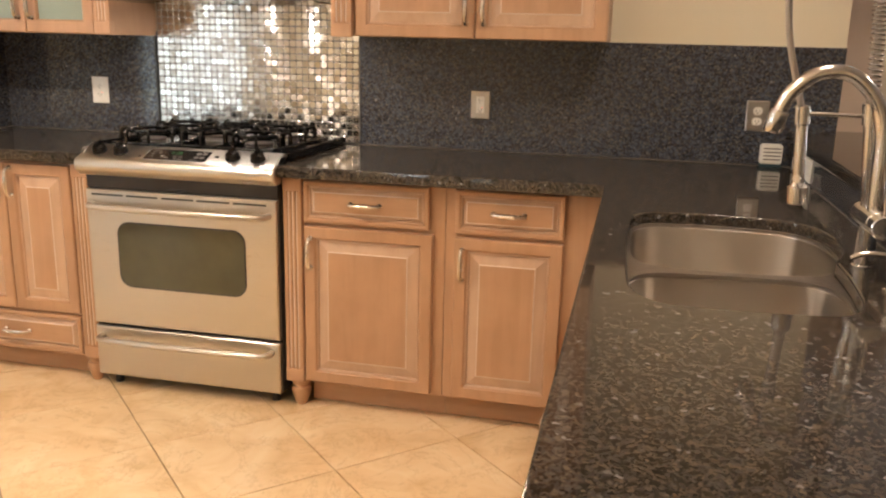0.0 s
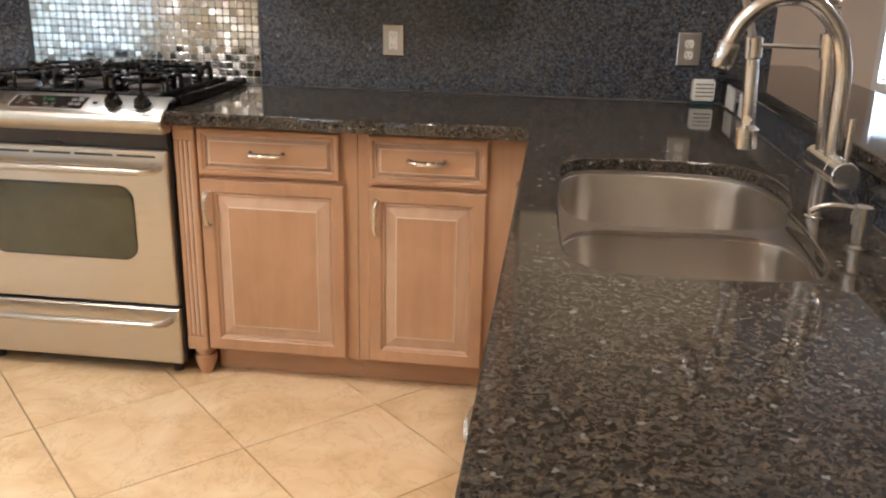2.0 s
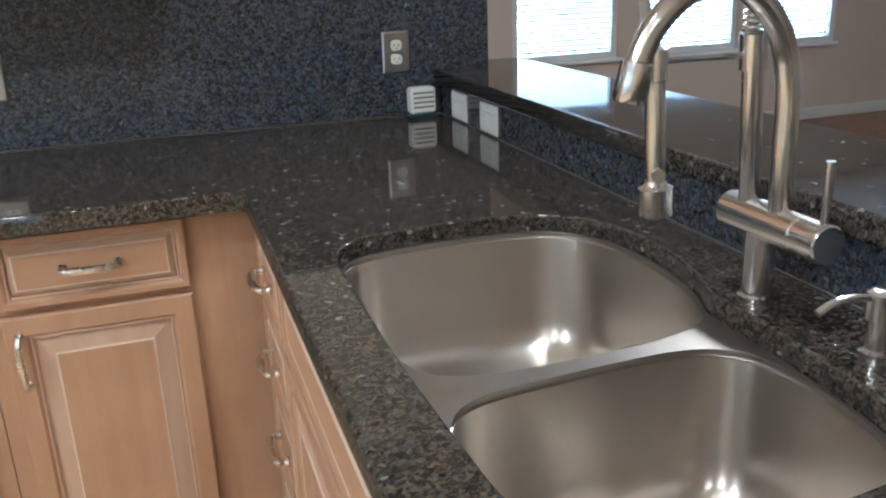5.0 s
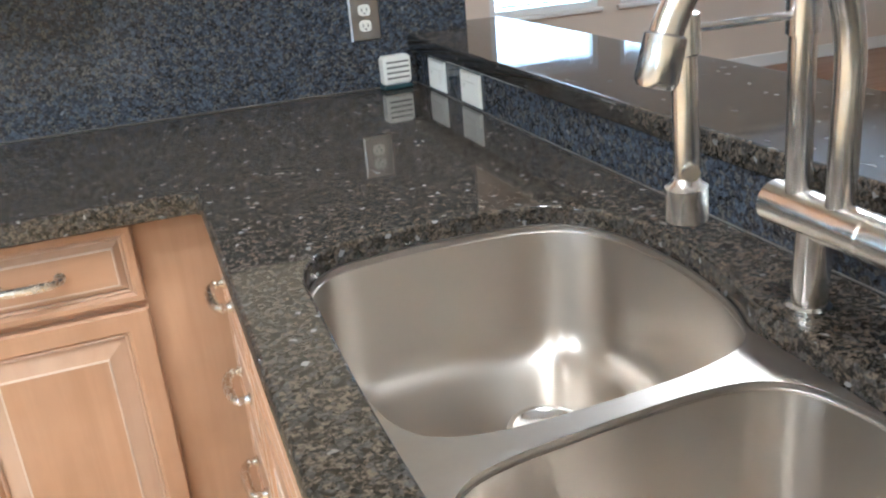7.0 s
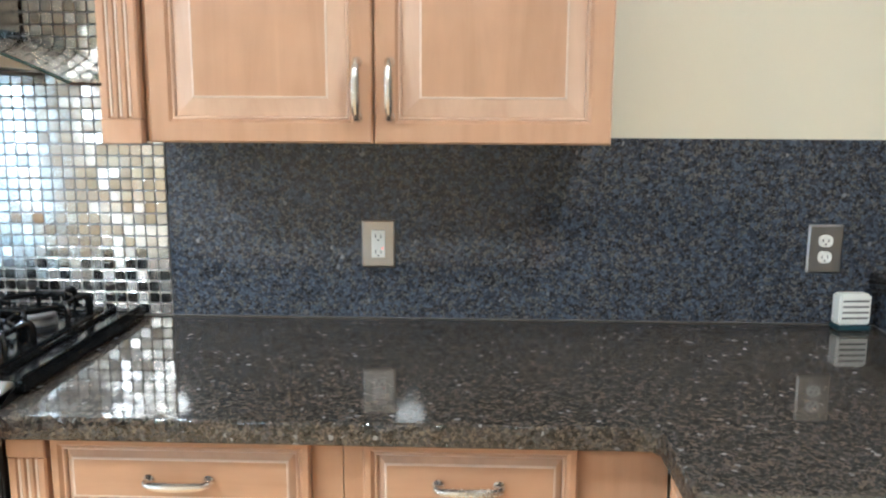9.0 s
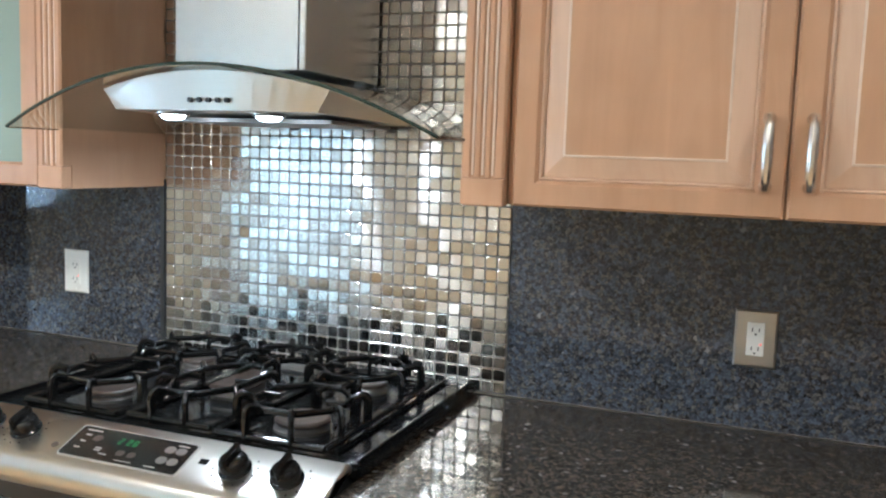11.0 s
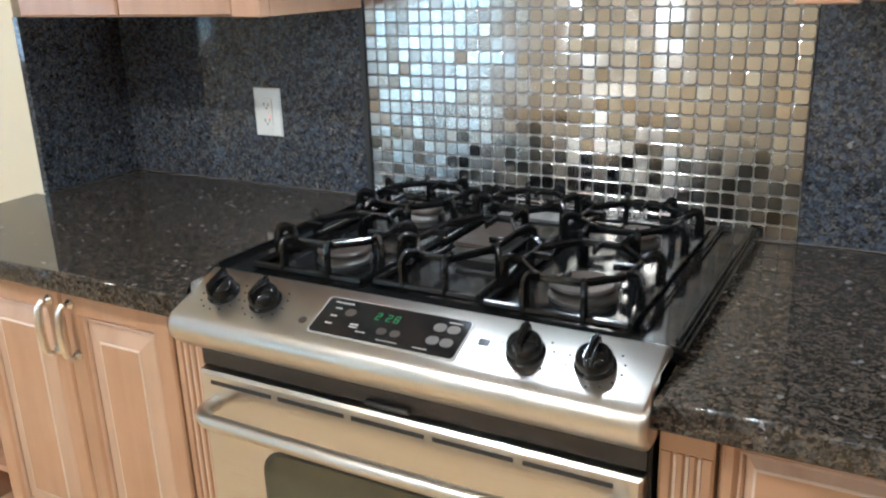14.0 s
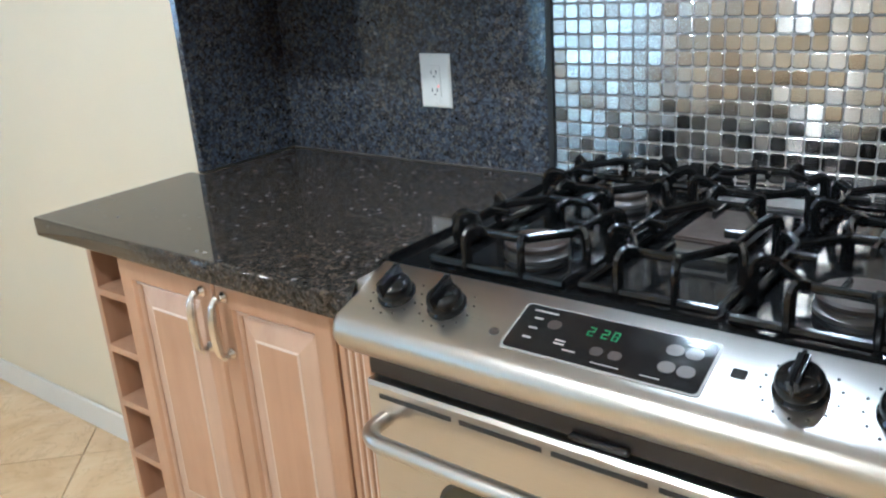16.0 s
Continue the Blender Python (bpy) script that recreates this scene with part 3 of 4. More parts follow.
d = raised_front(cab, "drawer", 0.637, 1.008, 0.709, 0.861, DF - 0.001, 0.020, MAPLE_H, 0.012)
bow_pull(d, (0.82, DF - 0.021, 0.785), (1, 0, 0), (0, -1, 0))
d = raised_front(cab, "door", 0.637, 1.008, 0.108, 0.695, DF - 0.001)
bow_pull(d, (0.664, DF - 0.022, 0.60), (0, 0, 1), (0, -1, 0))

# ---- peninsula cabinets, facing the range ----
PF = 1.164


def pen_cabinet(label, y0, y1):
    m = pose(PF, y0, 0, 0, 0, -90)
    c = thing("base_cabinet", label, "cabinet", "base cabinets", m)
    w = y0 - y1
    part("face_frame", boxes((0.001, w - 0.001, 0.0, 0.018, 0.10, CB - 0.002)), MAPLE, c)
    part("side_panel", boxes((0.001, 0.016, 0.0185, 0.59, 0.10, CB - 0.002)), MAPLE, c)
    part("side_panel", boxes((w - 0.016, w - 0.001, 0.0185, 0.59, 0.10, CB - 0.002)), MAPLE, c)
    part("bottom", boxes((0.0165, w - 0.0165, 0.0185, 0.574, 0.10, 0.118)), MAPLE, c)
    part("back_panel", boxes((0.0165, w - 0.0165, 0.575, 0.59, 0.10, CB - 0.002)), MAPLE, c)
    part("toe_kick", boxes((0.001, w - 0.001, 0.06, 0.075, 0.003, 0.099)), MAPLE_H, c)
    return c, w


c, w = pen_cabinet("maple drawer cabinet with four stacked drawers", -0.70, -1.028)
for z0, z1 in ((0.712, 0.858), (0.53, 0.70), (0.33, 0.518), (0.108, 0.318)):
    d = raised_front(c, "drawer", 0.03, w - 0.012, z0, z1, -0.001, 0.020, MAPLE_H, 0.012)
    bow_pull(d, ((w + 0.018) / 2, -0.021, (z0 + z1) / 2), (1, 0, 0), (0, -1, 0))
c, w = pen_cabinet("maple sink cabinet with two tall doors", -1.030, -2.00)
raised_front(c, "false_front", 0.012, w - 0.012, 0.712, 0.858, -0.001, 0.020, MAPLE_H, 0.012)
for x0, x1, hx in ((0.012, w / 2 - 0.002, w / 2 - 0.03), (w / 2 + 0.002, w - 0.012, w / 2 + 0.03)):
    d = raised_front(c, "door", x0, x1, 0.108, 0.698, -0.001)
    bow_pull(d, (hx, -0.022, 0.60), (0, 0, 1), (0, -1, 0))
c, w = pen_cabinet("maple base cabinet at the end of the peninsula", -2.002, -2.77)
for x0, x1, hx in ((0.012, w / 2 - 0.002, w / 2 - 0.03), (w / 2 + 0.002, w - 0.012, w / 2 + 0.03)):
    d = raised_front(c, "drawer", x0, x1, 0.712, 0.858, -0.001, 0.020, MAPLE_H, 0.012)
    bow_pull(d, ((x0 + x1) / 2, -0.021, 0.785), (1, 0, 0), (0, -1, 0))
    d = raised_front(c, "door", x0, x1, 0.108, 0.698, -0.001)
    bow_pull(d, (hx, -0.022, 0.60), (0, 0, 1), (0, -1, 0))

# ---- base cabinet left of the range, with the wine rack ----
cab = thing("base_cabinet", "maple base cabinet with two narrow doors above a drawer", "cabinet", "base cabinets")
part("body", boxes((-1.424, -0.842, FRONT, -0.004, 0.10, CB - 0.002)), MAPLE, cab)
part("toe_kick", boxes((-1.44, -0.80, -0.555, -0.54, 0.003, 0.099)), MAPLE_H, cab)
pilaster(cab, -0.840, -0.772, 0.10, CB - 0.003, -0.61)
turned_foot(cab, -0.815, -0.60)
for x0, x1, hx in ((-1.420, -1.131, -1.158), (-1.127, -0.846, -1.100)):
    d = raised_front(cab, "door", x0, x1, 0.276, 0.858, DF - 0.001)
    bow_pull(d, (hx, DF - 0.022, 0.785), (0, 0, 1), (0, -1, 0))
d = raised_front(cab, "drawer", -1.420, -0.846, 0.108, 0.264, DF - 0.001, 0.020, MAPLE_H, 0.012)
bow_pull(d, (-1.133, DF - 0.021, 0.186), (1, 0, 0), (0, -1, 0))
rack = thing("wine_rack", "narrow open maple wine rack with empty cubbies", "wine rack")
for x in (-1.566, -1.446):
    part("side_panel", boxes((x, x + 0.016, FRONT, -0.29, 0.02, CB - 0.002), bevel=0.001), MAPLE, rack)
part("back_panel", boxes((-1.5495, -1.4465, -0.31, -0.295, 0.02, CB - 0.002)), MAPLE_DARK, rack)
for z in (0.115, 0.243, 0.371, 0.499, 0.627, 0.755):
    part("shelf", boxes((-1.5495, -1.4465, FRONT - 0.004, -0.311, z - 0.008, z + 0.008), bevel=0.001), MAPLE, rack)

# ---- upper cabinets ----
UZ, UT, UF = 1.352, 2.25, -0.315
cab = thing("wall_cabinet", "maple wall cabinet with two raised panel doors", "cabinet", "wall cabinets")
part("body", boxes((0.168, 1.092, UF, 0.018, UZ + 0.004, UT)), MAPLE, cab)
pilaster(cab, TILE_R + 0.001, 0.166, UZ, UT, UF + 0.002, 3, 0.03)
part("side_panel", boxes((TILE_R + 0.002, 0.166, UF + 0.003, -0.004, UZ + 0.004, UT)), MAPLE, cab)
for x0, x1, hx in ((0.180, 0.624, 0.594), (0.628, 1.090, 0.658)):
    d = raised_front(cab, "door", x0, x1, UZ + 0.003, UT - 0.002, UF - 0.001)
    bow_pull(d, (hx, UF - 0.022, 1.460), (0, 0, 1), (0, -1, 0))
cab = thing("wall_cabinet", "maple wall cabinet with two frosted glass doors", "cabinet", "wall cabinets")
LZ = 1.338
bm = boxes((-1.52, -0.90, -0.01, 0.018, LZ, UT), (-1.52, -1.502, UF, -0.0105, LZ, UT), (-1.5015, -0.90, UF, -0.0105, LZ, LZ + 0.018), (-1.5015, -0.90, UF, -0.0105, 1.80, 1.815), (-1.5015, -0.90, UF, -0.0105, UT - 0.018, UT))
part("body", bm, MAPLE, cab)
pilaster(cab, -0.898, -0.830, LZ, UT, UF + 0.002, 3, 0.03)
part("side_panel", boxes((-0.899, -0.831, UF + 0.003, -0.0005, LZ, UT)), MAPLE, cab)
for x0, x1, hx in ((-1.518, -1.212, -1.240), (-1.208, -0.902, -1.180)):
    y = UF - 0.001
    d = part("door", loops(bmesh.new(), x0, x1, LZ + 0.002, UT - 0.002, [(0, y), (0, y - 0.017), (0.004, y - 0.021), (0.046, y - 0.021), (0.052, y - 0.014), (0.052, y)], cap=False), MAPLE, cab)
    part("pane", boxes((x0 + 0.05, x1 - 0.05, y - 0.010, y - 0.005, LZ + 0.052, UT - 0.052)), CAB_GLASS, d, "frosted greenish glass pane")
    bow_pull(d, (hx, y - 0.021, 1.450), (0, 0, 1), (0, -1, 0))

# ---- range ----
rg = thing("range", "slide-in stainless steel gas range with five burners", "stove")
RX0, RX1 = -0.766, 0.002
part("body", boxes((RX0, RX1, -0.640, -0.03, 0.05, 0.925), bevel=0.003), BLACK, rg, "black painted side panels")
for x in (RX0 + 0.05, RX1 - 0.05):
    for y in (-0.60, -0.10):
        part("leveling_foot", cyl(bmesh.new(), (x, y, 0.0), (x, y, 0.0495), 0.016), RUBBER, rg)
prof = [(-0.590, 0.9255), (-0.590, 0.944), (-0.60, 0.945), (-0.692, 0.908)]
for k in range(1, 8):
    a = math.radians(68 - k * 18)
    prof.append((-0.686 - 0.031 * math.cos(a), 0.879 + 0.031 * math.sin(a)))
prof += [(-0.690, 0.842), (-0.645, 0.842), (-0.645, 0.9255)]
cp = part("control_panel", extrude_profile(bmesh.new(), prof, RX0 - 0.002, RX1 + 0.010), STEEL, rg, "brushed steel control panel with a rounded nose", True)
bv = cp.modifiers.new("edge", "BEVEL")
bv.width, bv.segments, bv.limit_method, bv.angle_limit = 0.010, 3, "ANGLE", radians(60)
part("vent_strip", boxes((RX0 + 0.004, RX1 - 0.004, -0.652, -0.641, 0.790, 0.8415)), make_plain("brown_black_strip", (0.035, 0.029, 0.024), 0.45, 0.2, 12), rg, "dark strip under the control panel")
part("latch", boxes((-0.43, -0.35, -0.664, -0.653, 0.790, 0.800), bevel=0.003), BLACK, rg)
DY = -0.666
dr = part("oven_door", loops(bmesh.new(), RX0 + 0.004, RX1 - 0.004, 0.262, 0.784, [(0, -0.642), (0, DY + 0.005), (0.005, DY)], cap=True, back=True), STEEL, rg, "brushed steel oven door")


def rounded(x0, x1, z0, z1, r, n=6):
    pts = []
    for cx, cz, a0 in ((x1 - r, z1 - r, 0), (x0 + r, z1 - r, 90), (x0 + r, z0 + r, 180), (x1 - r, z0 + r, 270)):
        for k in range(n + 1):
            a = radians(a0 + 90 * k / n)
            pts.append((cx + r * math.cos(a), cz + r * math.sin(a)))
    return pts


def plate(pts, y0, y1, inset=0.0):
    """A flat plate in the x-z plane between y0 (back) and y1 (front)."""
    bm = bmesh.new()
    a = [bm.verts.new((x, y0, z)) for x, z in pts]
    b = [bm.verts.new((x, y1, z)) for x, z in pts]
    for k in range(len(pts)):
        j = (k + 1) % len(pts)
        bm.faces.new((a[k], a[j], b[j], b[k]))
    bm.faces.new(a)
    bm.faces.new(b[::-1])
    if inset:
        bmesh.ops.bevel(bm, geom=[e for e in bm.edges if all(v.co.y == y1 for v in e.verts)], offset=inset, segments=2, affect="EDGES")
    return bm


win = part("oven_window", plate(rounded(-0.634, -0.130, 0.422, 0.662, 0.045), DY + 0.002, DY - 0.002, 0.001), OVEN_GLASS, dr, "dark oven window glass")
part("window_rim", plate(rounded(-0.640, -0.124, 0.416, 0.668, 0.05), DY + 0.001, DY - 0.0008), BLACK, dr)
for k in range(5):
    x0 = RX0 + 0.03 + k * 0.142
    part("vent_slot", boxes((x0, x0 + 0.128, DY - 0.0012, DY + 0.001, 0.762, 0.769)), PLASTIC_D, dr)


def bar_handle(parent, x0, x1, z, y, out=0.055, r=0.0125):
    pts = smooth_path([(x0, y, z), (x0 + 0.004, y - out * 0.6, z), (x0 + 0.03, y - out * 0.95, z), (x0 + 0.08, y - out, z), ((x0 + x1) / 2, y - out * 1.06, z), (x1 - 0.08, y - out, z), (x1 - 0.03, y - out * 0.95, z), (x1 - 0.004, y - out * 0.6, z), (x1, y, z)], 6)
    bm = tube(bmesh.new(), pts, r, 14)
    return part("handle", bm, STEEL, parent, "steel bar handle", True)


bar_handle(dr, RX0 + 0.035, RX1 - 0.035, 0.728, DY)
dw = part("warming_drawer", loops(bmesh.new(), RX0 + 0.004, RX1 - 0.004, 0.052, 0.250, [(0, -0.642), (0, DY + 0.005), (0.005, DY)], cap=True, back=True), STEEL, rg, "brushed steel storage drawer")
bar_handle(dw, RX0 + 0.035, RX1 - 0.035, 0.212, DY)

# control panel slope, for the things set on it
P0, SLOPE = Vector((0, -0.60, 0.945)), Vector((0, -0.092, -0.037)).normalized()
NORM = Vector((0, -0.037, 0.092)).normalized()


def on_panel(x, d, h=0.0):
    return Vector((x, 0, 0)) + P0 + SLOPE * d + NORM * h


def panel_plate(name, x0, x1, d0, d1, h0, h1, mat, parent, label="", r=0.006):
    bm = bmesh.new()
    pts = rounded(x0, x1, d0, d1, r, 3)
    a = [bm.verts.new(on_panel(x, d, h0)) for x, d in pts]
    b = [bm.verts.new(on_panel(x, d, h1)) for x, d in pts]
    for k in range(len(pts)):
        j = (k + 1) % len(pts)
        bm.faces.new((a[k], a[j], b[j], b[k]))
    bm.faces.new(a)
    bm.faces.new(b)
    return part(name, bm, mat, parent, label)


dp = panel_plate("display_rim", -0.507, -0.259, 0.018, 0.096, -0.002, 0.0012, LABEL, rg, "pale rim of the control display")
dg = panel_plate("display", -0.504, -0.262, 0.0205, 0.0935, 0.0, 0.0022, PANEL_BLACK, rg, "black glass control display")
for x0, x1, d0, d1 in ((-0.448, -0.415, 0.040, 0.0425), (-0.253, -0.232, 0.040, 0.0425), (-0.442, -0.430, 0.052, 0.0545), (-0.442, -0.430, 0.068, 0.0705), (-0.442, -0.430, 0.084, 0.0865), (-0.400, -0.386, 0.078, 0.0805), (-0.400, -0.386, 0.083, 0.0855), (-0.385, -0.368, 0.090, 0.092), (-0.345, -0.310, 0.098, 0.0995), (-0.285, -0.262, 0.098, 0.0995)):
    panel_plate("lettering", x0 - 0.043, x1 - 0.043, d0 - 0.012, d1 - 0.012, 0.0022, 0.0026, LABEL, dg, r=0.0008)
for x, d, s in ((-0.412, 0.058, 0.009), (-0.345, 0.082, 0.008), (-0.322, 0.082, 0.008), (-0.262, 0.054, 0.010), (-0.240, 0.054, 0.010), (-0.262, 0.080, 0.010), (-0.240, 0.080, 0.010)):
    panel_plate("button", x - 0.043 - s, x - 0.043 + s, d - 0.012 - s * 0.8, d - 0.012 + s * 0.8, 0.0022, 0.0030, BUTTON if x > -0.30 else CAP, dg, r=s * 0.75)
SEG = {"2": "abged", "8": "abcdefg"}
for ch, x in (("2", -0.368), ("2", -0.350), ("8", -0.337)):
    for s in SEG[ch]:
        a, b, c0, c1 = {"a": (0, 8, 0, 1.6), "g": (0, 8, 6.2, 7.8), "d": (0, 8, 12.4, 14), "f": (0, 1.6, 0, 7), "b": (6.4, 8, 0, 7), "e": (0, 1.6, 7, 14), "c": (6.4, 8, 7, 14)}[s]
        panel_plate("digit_bar", x - 0.043 + a / 1000, x - 0.043 + b / 1000, 0.036 + c0 / 1000, 0.036 + c1 / 1000, 0.0022, 0.0026, GREEN, dg, "green lit digit", r=0.0003)
panel_plate("indicator", -0.240, -0.224, 0.046, 0.058, 0.0, 0.0012, PANEL_BLACK, rg, r=0.002)
panel_plate("badge", -0.532, -0.518, 0.070, 0.082, 0.0, 0.0012, CAP, rg, "small dark oval badge", r=0.0058)


def knob(x):
    d = 0.054
    o = on_panel(x, d)
    k = part("knob", lathe(bmesh.new(), o, NORM, [(0.0, 0.027), (0.003, 0.0275), (0.007, 0.0245), (0.016, 0.0245), (0.022, 0.022), (0.026, 0.016), (0.0275, 0.004)], 26), ENAMEL, rg, "glossy black burner knob", True)
    bm = bmesh.new()
    box(bm, -0.006, 0.006, -0.026, 0.023, 0.012, 0.040, bevel=0.0045, seg=3)
    q = NORM.to_track_quat("Z", "Y").to_matrix().to_4x4()
    fl = -1 if (q @ Vector((0, 1, 0))).y < 0 else 1
    bmesh.ops.transform(bm, matrix=Matrix.Translation(o) @ q @ Matrix.Diagonal((1, fl, 1, 1)), verts=bm.verts[:])
    part("grip", bm, ENAMEL, k, "", True)
    bm = bmesh.new()
    for i in range(-5, 6):
        a = radians(90 + i * 26)
        p = o + Vector((math.cos(a), 0, 0)) * 0.038 - SLOPE * (math.sin(a) * 0.038 * -1)
        t = NORM * 0.0012
        cyl(bm, p - t, p + t, 0.0016, seg=6)
    part("dial_mark", bm, PLASTIC_D, k, "small dark dial marks", kind="stuff")


for x in (-0.698, -0.612, -0.170, -0.074):
    knob(x)

# cooktop
ctp = part("cooktop", boxes((RX0 - 0.006, RX1 + 0.006, -0.589, -0.012, 0.9255, 0.936), bevel=0.003), ENAMEL, rg, "glossy black enamel cooktop")
for x0, x1 in ((RX0 - 0.022, RX0 + 0.004), (RX1 - 0.004, RX1 + 0.022)):
    part("side_rail", boxes((x0, x1, -0.590, -0.010, CT + 0.001, 0.940), bevel=0.006, seg=2), ENAMEL, rg, "glossy black side rail")
    xm = (x0 + x1) / 2
    part("rail_rib", boxes((xm - 0.004, xm + 0.004, -0.575, -0.02, 0.9402, 0.945), bevel=0.002), ENAMEL, rg)
for x in (RX0 + 0.052, RX1 - 0.045):
    part("well_rim", boxes((x - 0.007, x + 0.007, -0.55, -0.03, 0.9362, 0.945), bevel=0.004, seg=2), ENAMEL, rg)


def burner(x, y, r, oval=1.0):
    b = part("burner", lathe(bmesh.new(), (x, y, 0.9362), (0, 0, 1), [(0, r * 1.06), (0.005, r * 1.06), (0.007, r * 0.96), (0.0105, r * 0.90), (0.0132, r * 0.90)], 28), BURNER, rg, "aluminium burner ring", True)
    c = part("burner_cap", lathe(bmesh.new(), (x, y, 0.9497), (0, 0, 1), [(0, r * 0.98), (0.002, r * 1.02), (0.007, r * 1.02), (0.010, r * 0.95), (0.0115, r * 0.5), (0.0118, 0.002)], 28), CAP, b, "dark burner cap", True)
    part("igniter", cyl(bmesh.new(), (x + r * 1.16, y, 0.9365), (x + r * 1.16, y, 0.955), 0.002, seg=8), BURNER, b)


BURN = [(-0.595, -0.455, 0.046), (-0.595, -0.175, 0.036), (-0.160, -0.455, 0.050), (-0.160, -0.175, 0.036)]
for x, y, r in BURN:
    burner(x, y, r)
bm = bmesh.new()
box(bm, -0.430, -0.335, -0.385, -0.215, 0.9362, 0.958, bevel=0.03, seg=4)
ob = part("burner", bm, BURNER, rg, "long oval centre burner", True)
bm = bmesh.new()
box(bm, -0.424, -0.341, -0.378, -0.222, 0.9582, 0.966, bevel=0.0035, seg=2)
part("burner_cap", bm, CAP, ob, "dark oval burner cap", True)
rv = part("rear_vent", boxes((-0.465, -0.305, -0.125, -0.018, 0.9362, 0.939), bevel=0.001), BLACK, rg, "slotted metal oven vent")
for k in range(9):
    y = -0.118 + k * 0.011
    part("vent_bar", boxes((-0.46, -0.31, y, y + 0.005, 0.9392, 0.944), bevel=0.001), BURNER, rv)

GZ = 0.988


def bent(bm, pts, r=0.0033, flat=2.0):
    tube(bm, pts, r, 8, flat)


def grate(x0, x1, centres):
    """A cast-iron grate: a low border, arched legs, and an open eight-sided ring with short fingers over each burner."""
    bm = bmesh.new()
    for cx, cy, hx, hy in centres:
        ring = []
        for k in range(8):
            a = radians(22.5 + 45 * k)
            ring.append(Vector((cx + hx * 0.84 * math.cos(a), cy + hy * 0.84 * math.sin(a), GZ)))
        for k in range(8):
            bent(bm, [ring[k], ring[(k + 1) % 8]], 0.0042, 1.6)
        for k in range(8):
            a = radians(22.5 + 45 * k)
            c, s = math.cos(a), math.sin(a)
            wide = abs(c) > abs(s)
            edge = Vector((cx + hx * (1 if c > 0 else -1), cy + hy * 0.45 * (1 if s > 0 else -1), 0)) if wide else Vector((cx + hx * 0.42 * (1 if c > 0 else -1), cy + hy * (1 if s > 0 else -1), 0))
            p = ring[k]
            e = Vector((edge.x, edge.y, GZ + 0.004))
            mid = p.lerp(e, 0.7)
            bent(bm, smooth_path([p, mid + Vector((0, 0, 0.004)), e - Vector((0, 0, 0.008)), Vector((edge.x, edge.y, 0.960)), Vector((edge.x, edge.y, 0.937))], 4), 0.0057, 1.5)
        for c, s in ((1, 0), (-1, 0), (0, 1), (0, -1)):
            bent(bm, [(cx + hx * 0.77 * c, cy + hy * 0.77 * s, GZ), (cx + hx * 0.46 * c, cy + hy * 0.46 * s, GZ - 0.001)], 0.0038, 1.7)
    ys = [c[1] - c[3] for c in centres] + [c[1] + c[3] for c in centres]
    ya, yb = min(ys), max(ys)
    for x in (x0 + 0.006, x1 - 0.006):
        bent(bm, [(x, ya, 0.945), (x, yb, 0.945)], 0.006, 1.2)
    for y in (ya, yb):
        bent(bm, [(x0 + 0.006, y, 0.945), (x1 - 0.006, y, 0.945)], 0.006, 1.2)
    return part("grate", bm, IRON, rg, "black cast-iron grate", True)


grate(-0.712, -0.484, [(-0.598, -0.445, 0.106, 0.116), (-0.598, -0.190, 0.106, 0.116)])
grate(-0.478, -0.286, [(-0.382, -0.400, 0.088, 0.150), (-0.382, -0.150, 0.088, 0.090)])
grate(-0.280, -0.052, [(-0.166, -0.445, 0.106, 0.116), (-0.166, -0.190, 0.106, 0.116)])

# ---- hood ----
hd = thing("range_hood", "stainless steel chimney hood with a curved glass canopy", "range hood")
HC = -0.372


def arc_z(x):
    u = (x - HC) / 0.465
    return 1.582 - 0.118 * u * u


bm = bmesh.new()
N = 26
for layer in (0.0, 0.006):
    for i in range(N + 1):
        x = HC - 0.465 + 0.93 * i / N
        u = abs((x - HC) / 0.465)
        bm.verts.new((x, -0.475 - 0.03 * (1 - u * u), arc_z(x) + layer))
        bm.verts.new((x, -0.012, arc_z(x) + layer))
bm.verts.ensure_lookup_table()
off = 2 * (N + 1)
for i in range(N):
    a = 2 * i
    bm.faces.new([bm.verts[k] for k in (a, a + 1, a + 3, a + 2)])
    bm.faces.new([bm.verts[off + k] for k in (a, a + 2, a + 3, a + 1)])
    bm.faces.new([bm.verts[k] for k in (a, a + 2, off + a + 2, off + a)])
    bm.faces.new([bm.verts[k] for k in (a + 1, off + a + 1, off + a + 3, a + 3)])
for a in (0, 2 * N):
    bm.faces.new([bm.verts[k] for k in (a, off + a, off + a + 1, a + 1)])
gl = part("canopy", bm, HOOD_GLASS, hd, "curved smoked glass canopy", True)
gl.visible_shadow = False
bm = bmesh.new()
tube(bm, [(HC - 0.465 + 0.93 * i / N, -0.477 - 0.03 * (1 - ((2 * i / N) - 1) ** 2), arc_z(HC - 0.465 + 0.93 * i / N) + 0.003) for i in range(N + 1)], 0.0035, 6)
part("glass_edge", bm, make_plain("dark_glass_edge", (0.03, 0.05, 0.045), 0.15, 0.1, 20), gl, "dark polished glass edge", True)
bm = bmesh.new()
n = 14
bot_l, bot_r, top_l, top_r = HC - 0.222, HC + 0.222, HC - 0.248, HC + 0.248
rows = []
for i in range(n + 1):
    t = i / n
    xt, xb = top_l + (top_r - top_l) * t, bot_l + (bot_r - bot_l) * t
    bow = 0.02 * (1 - (2 * t - 1) ** 2)
    rows.append([bm.verts.new(v) for v in ((xt, -0.445 - bow, arc_z(xt) - 0.004), (xb, -0.440 - bow, 1.506), (xb, -0.03, 1.500), (xt, -0.03, arc_z(xt) - 0.004))])
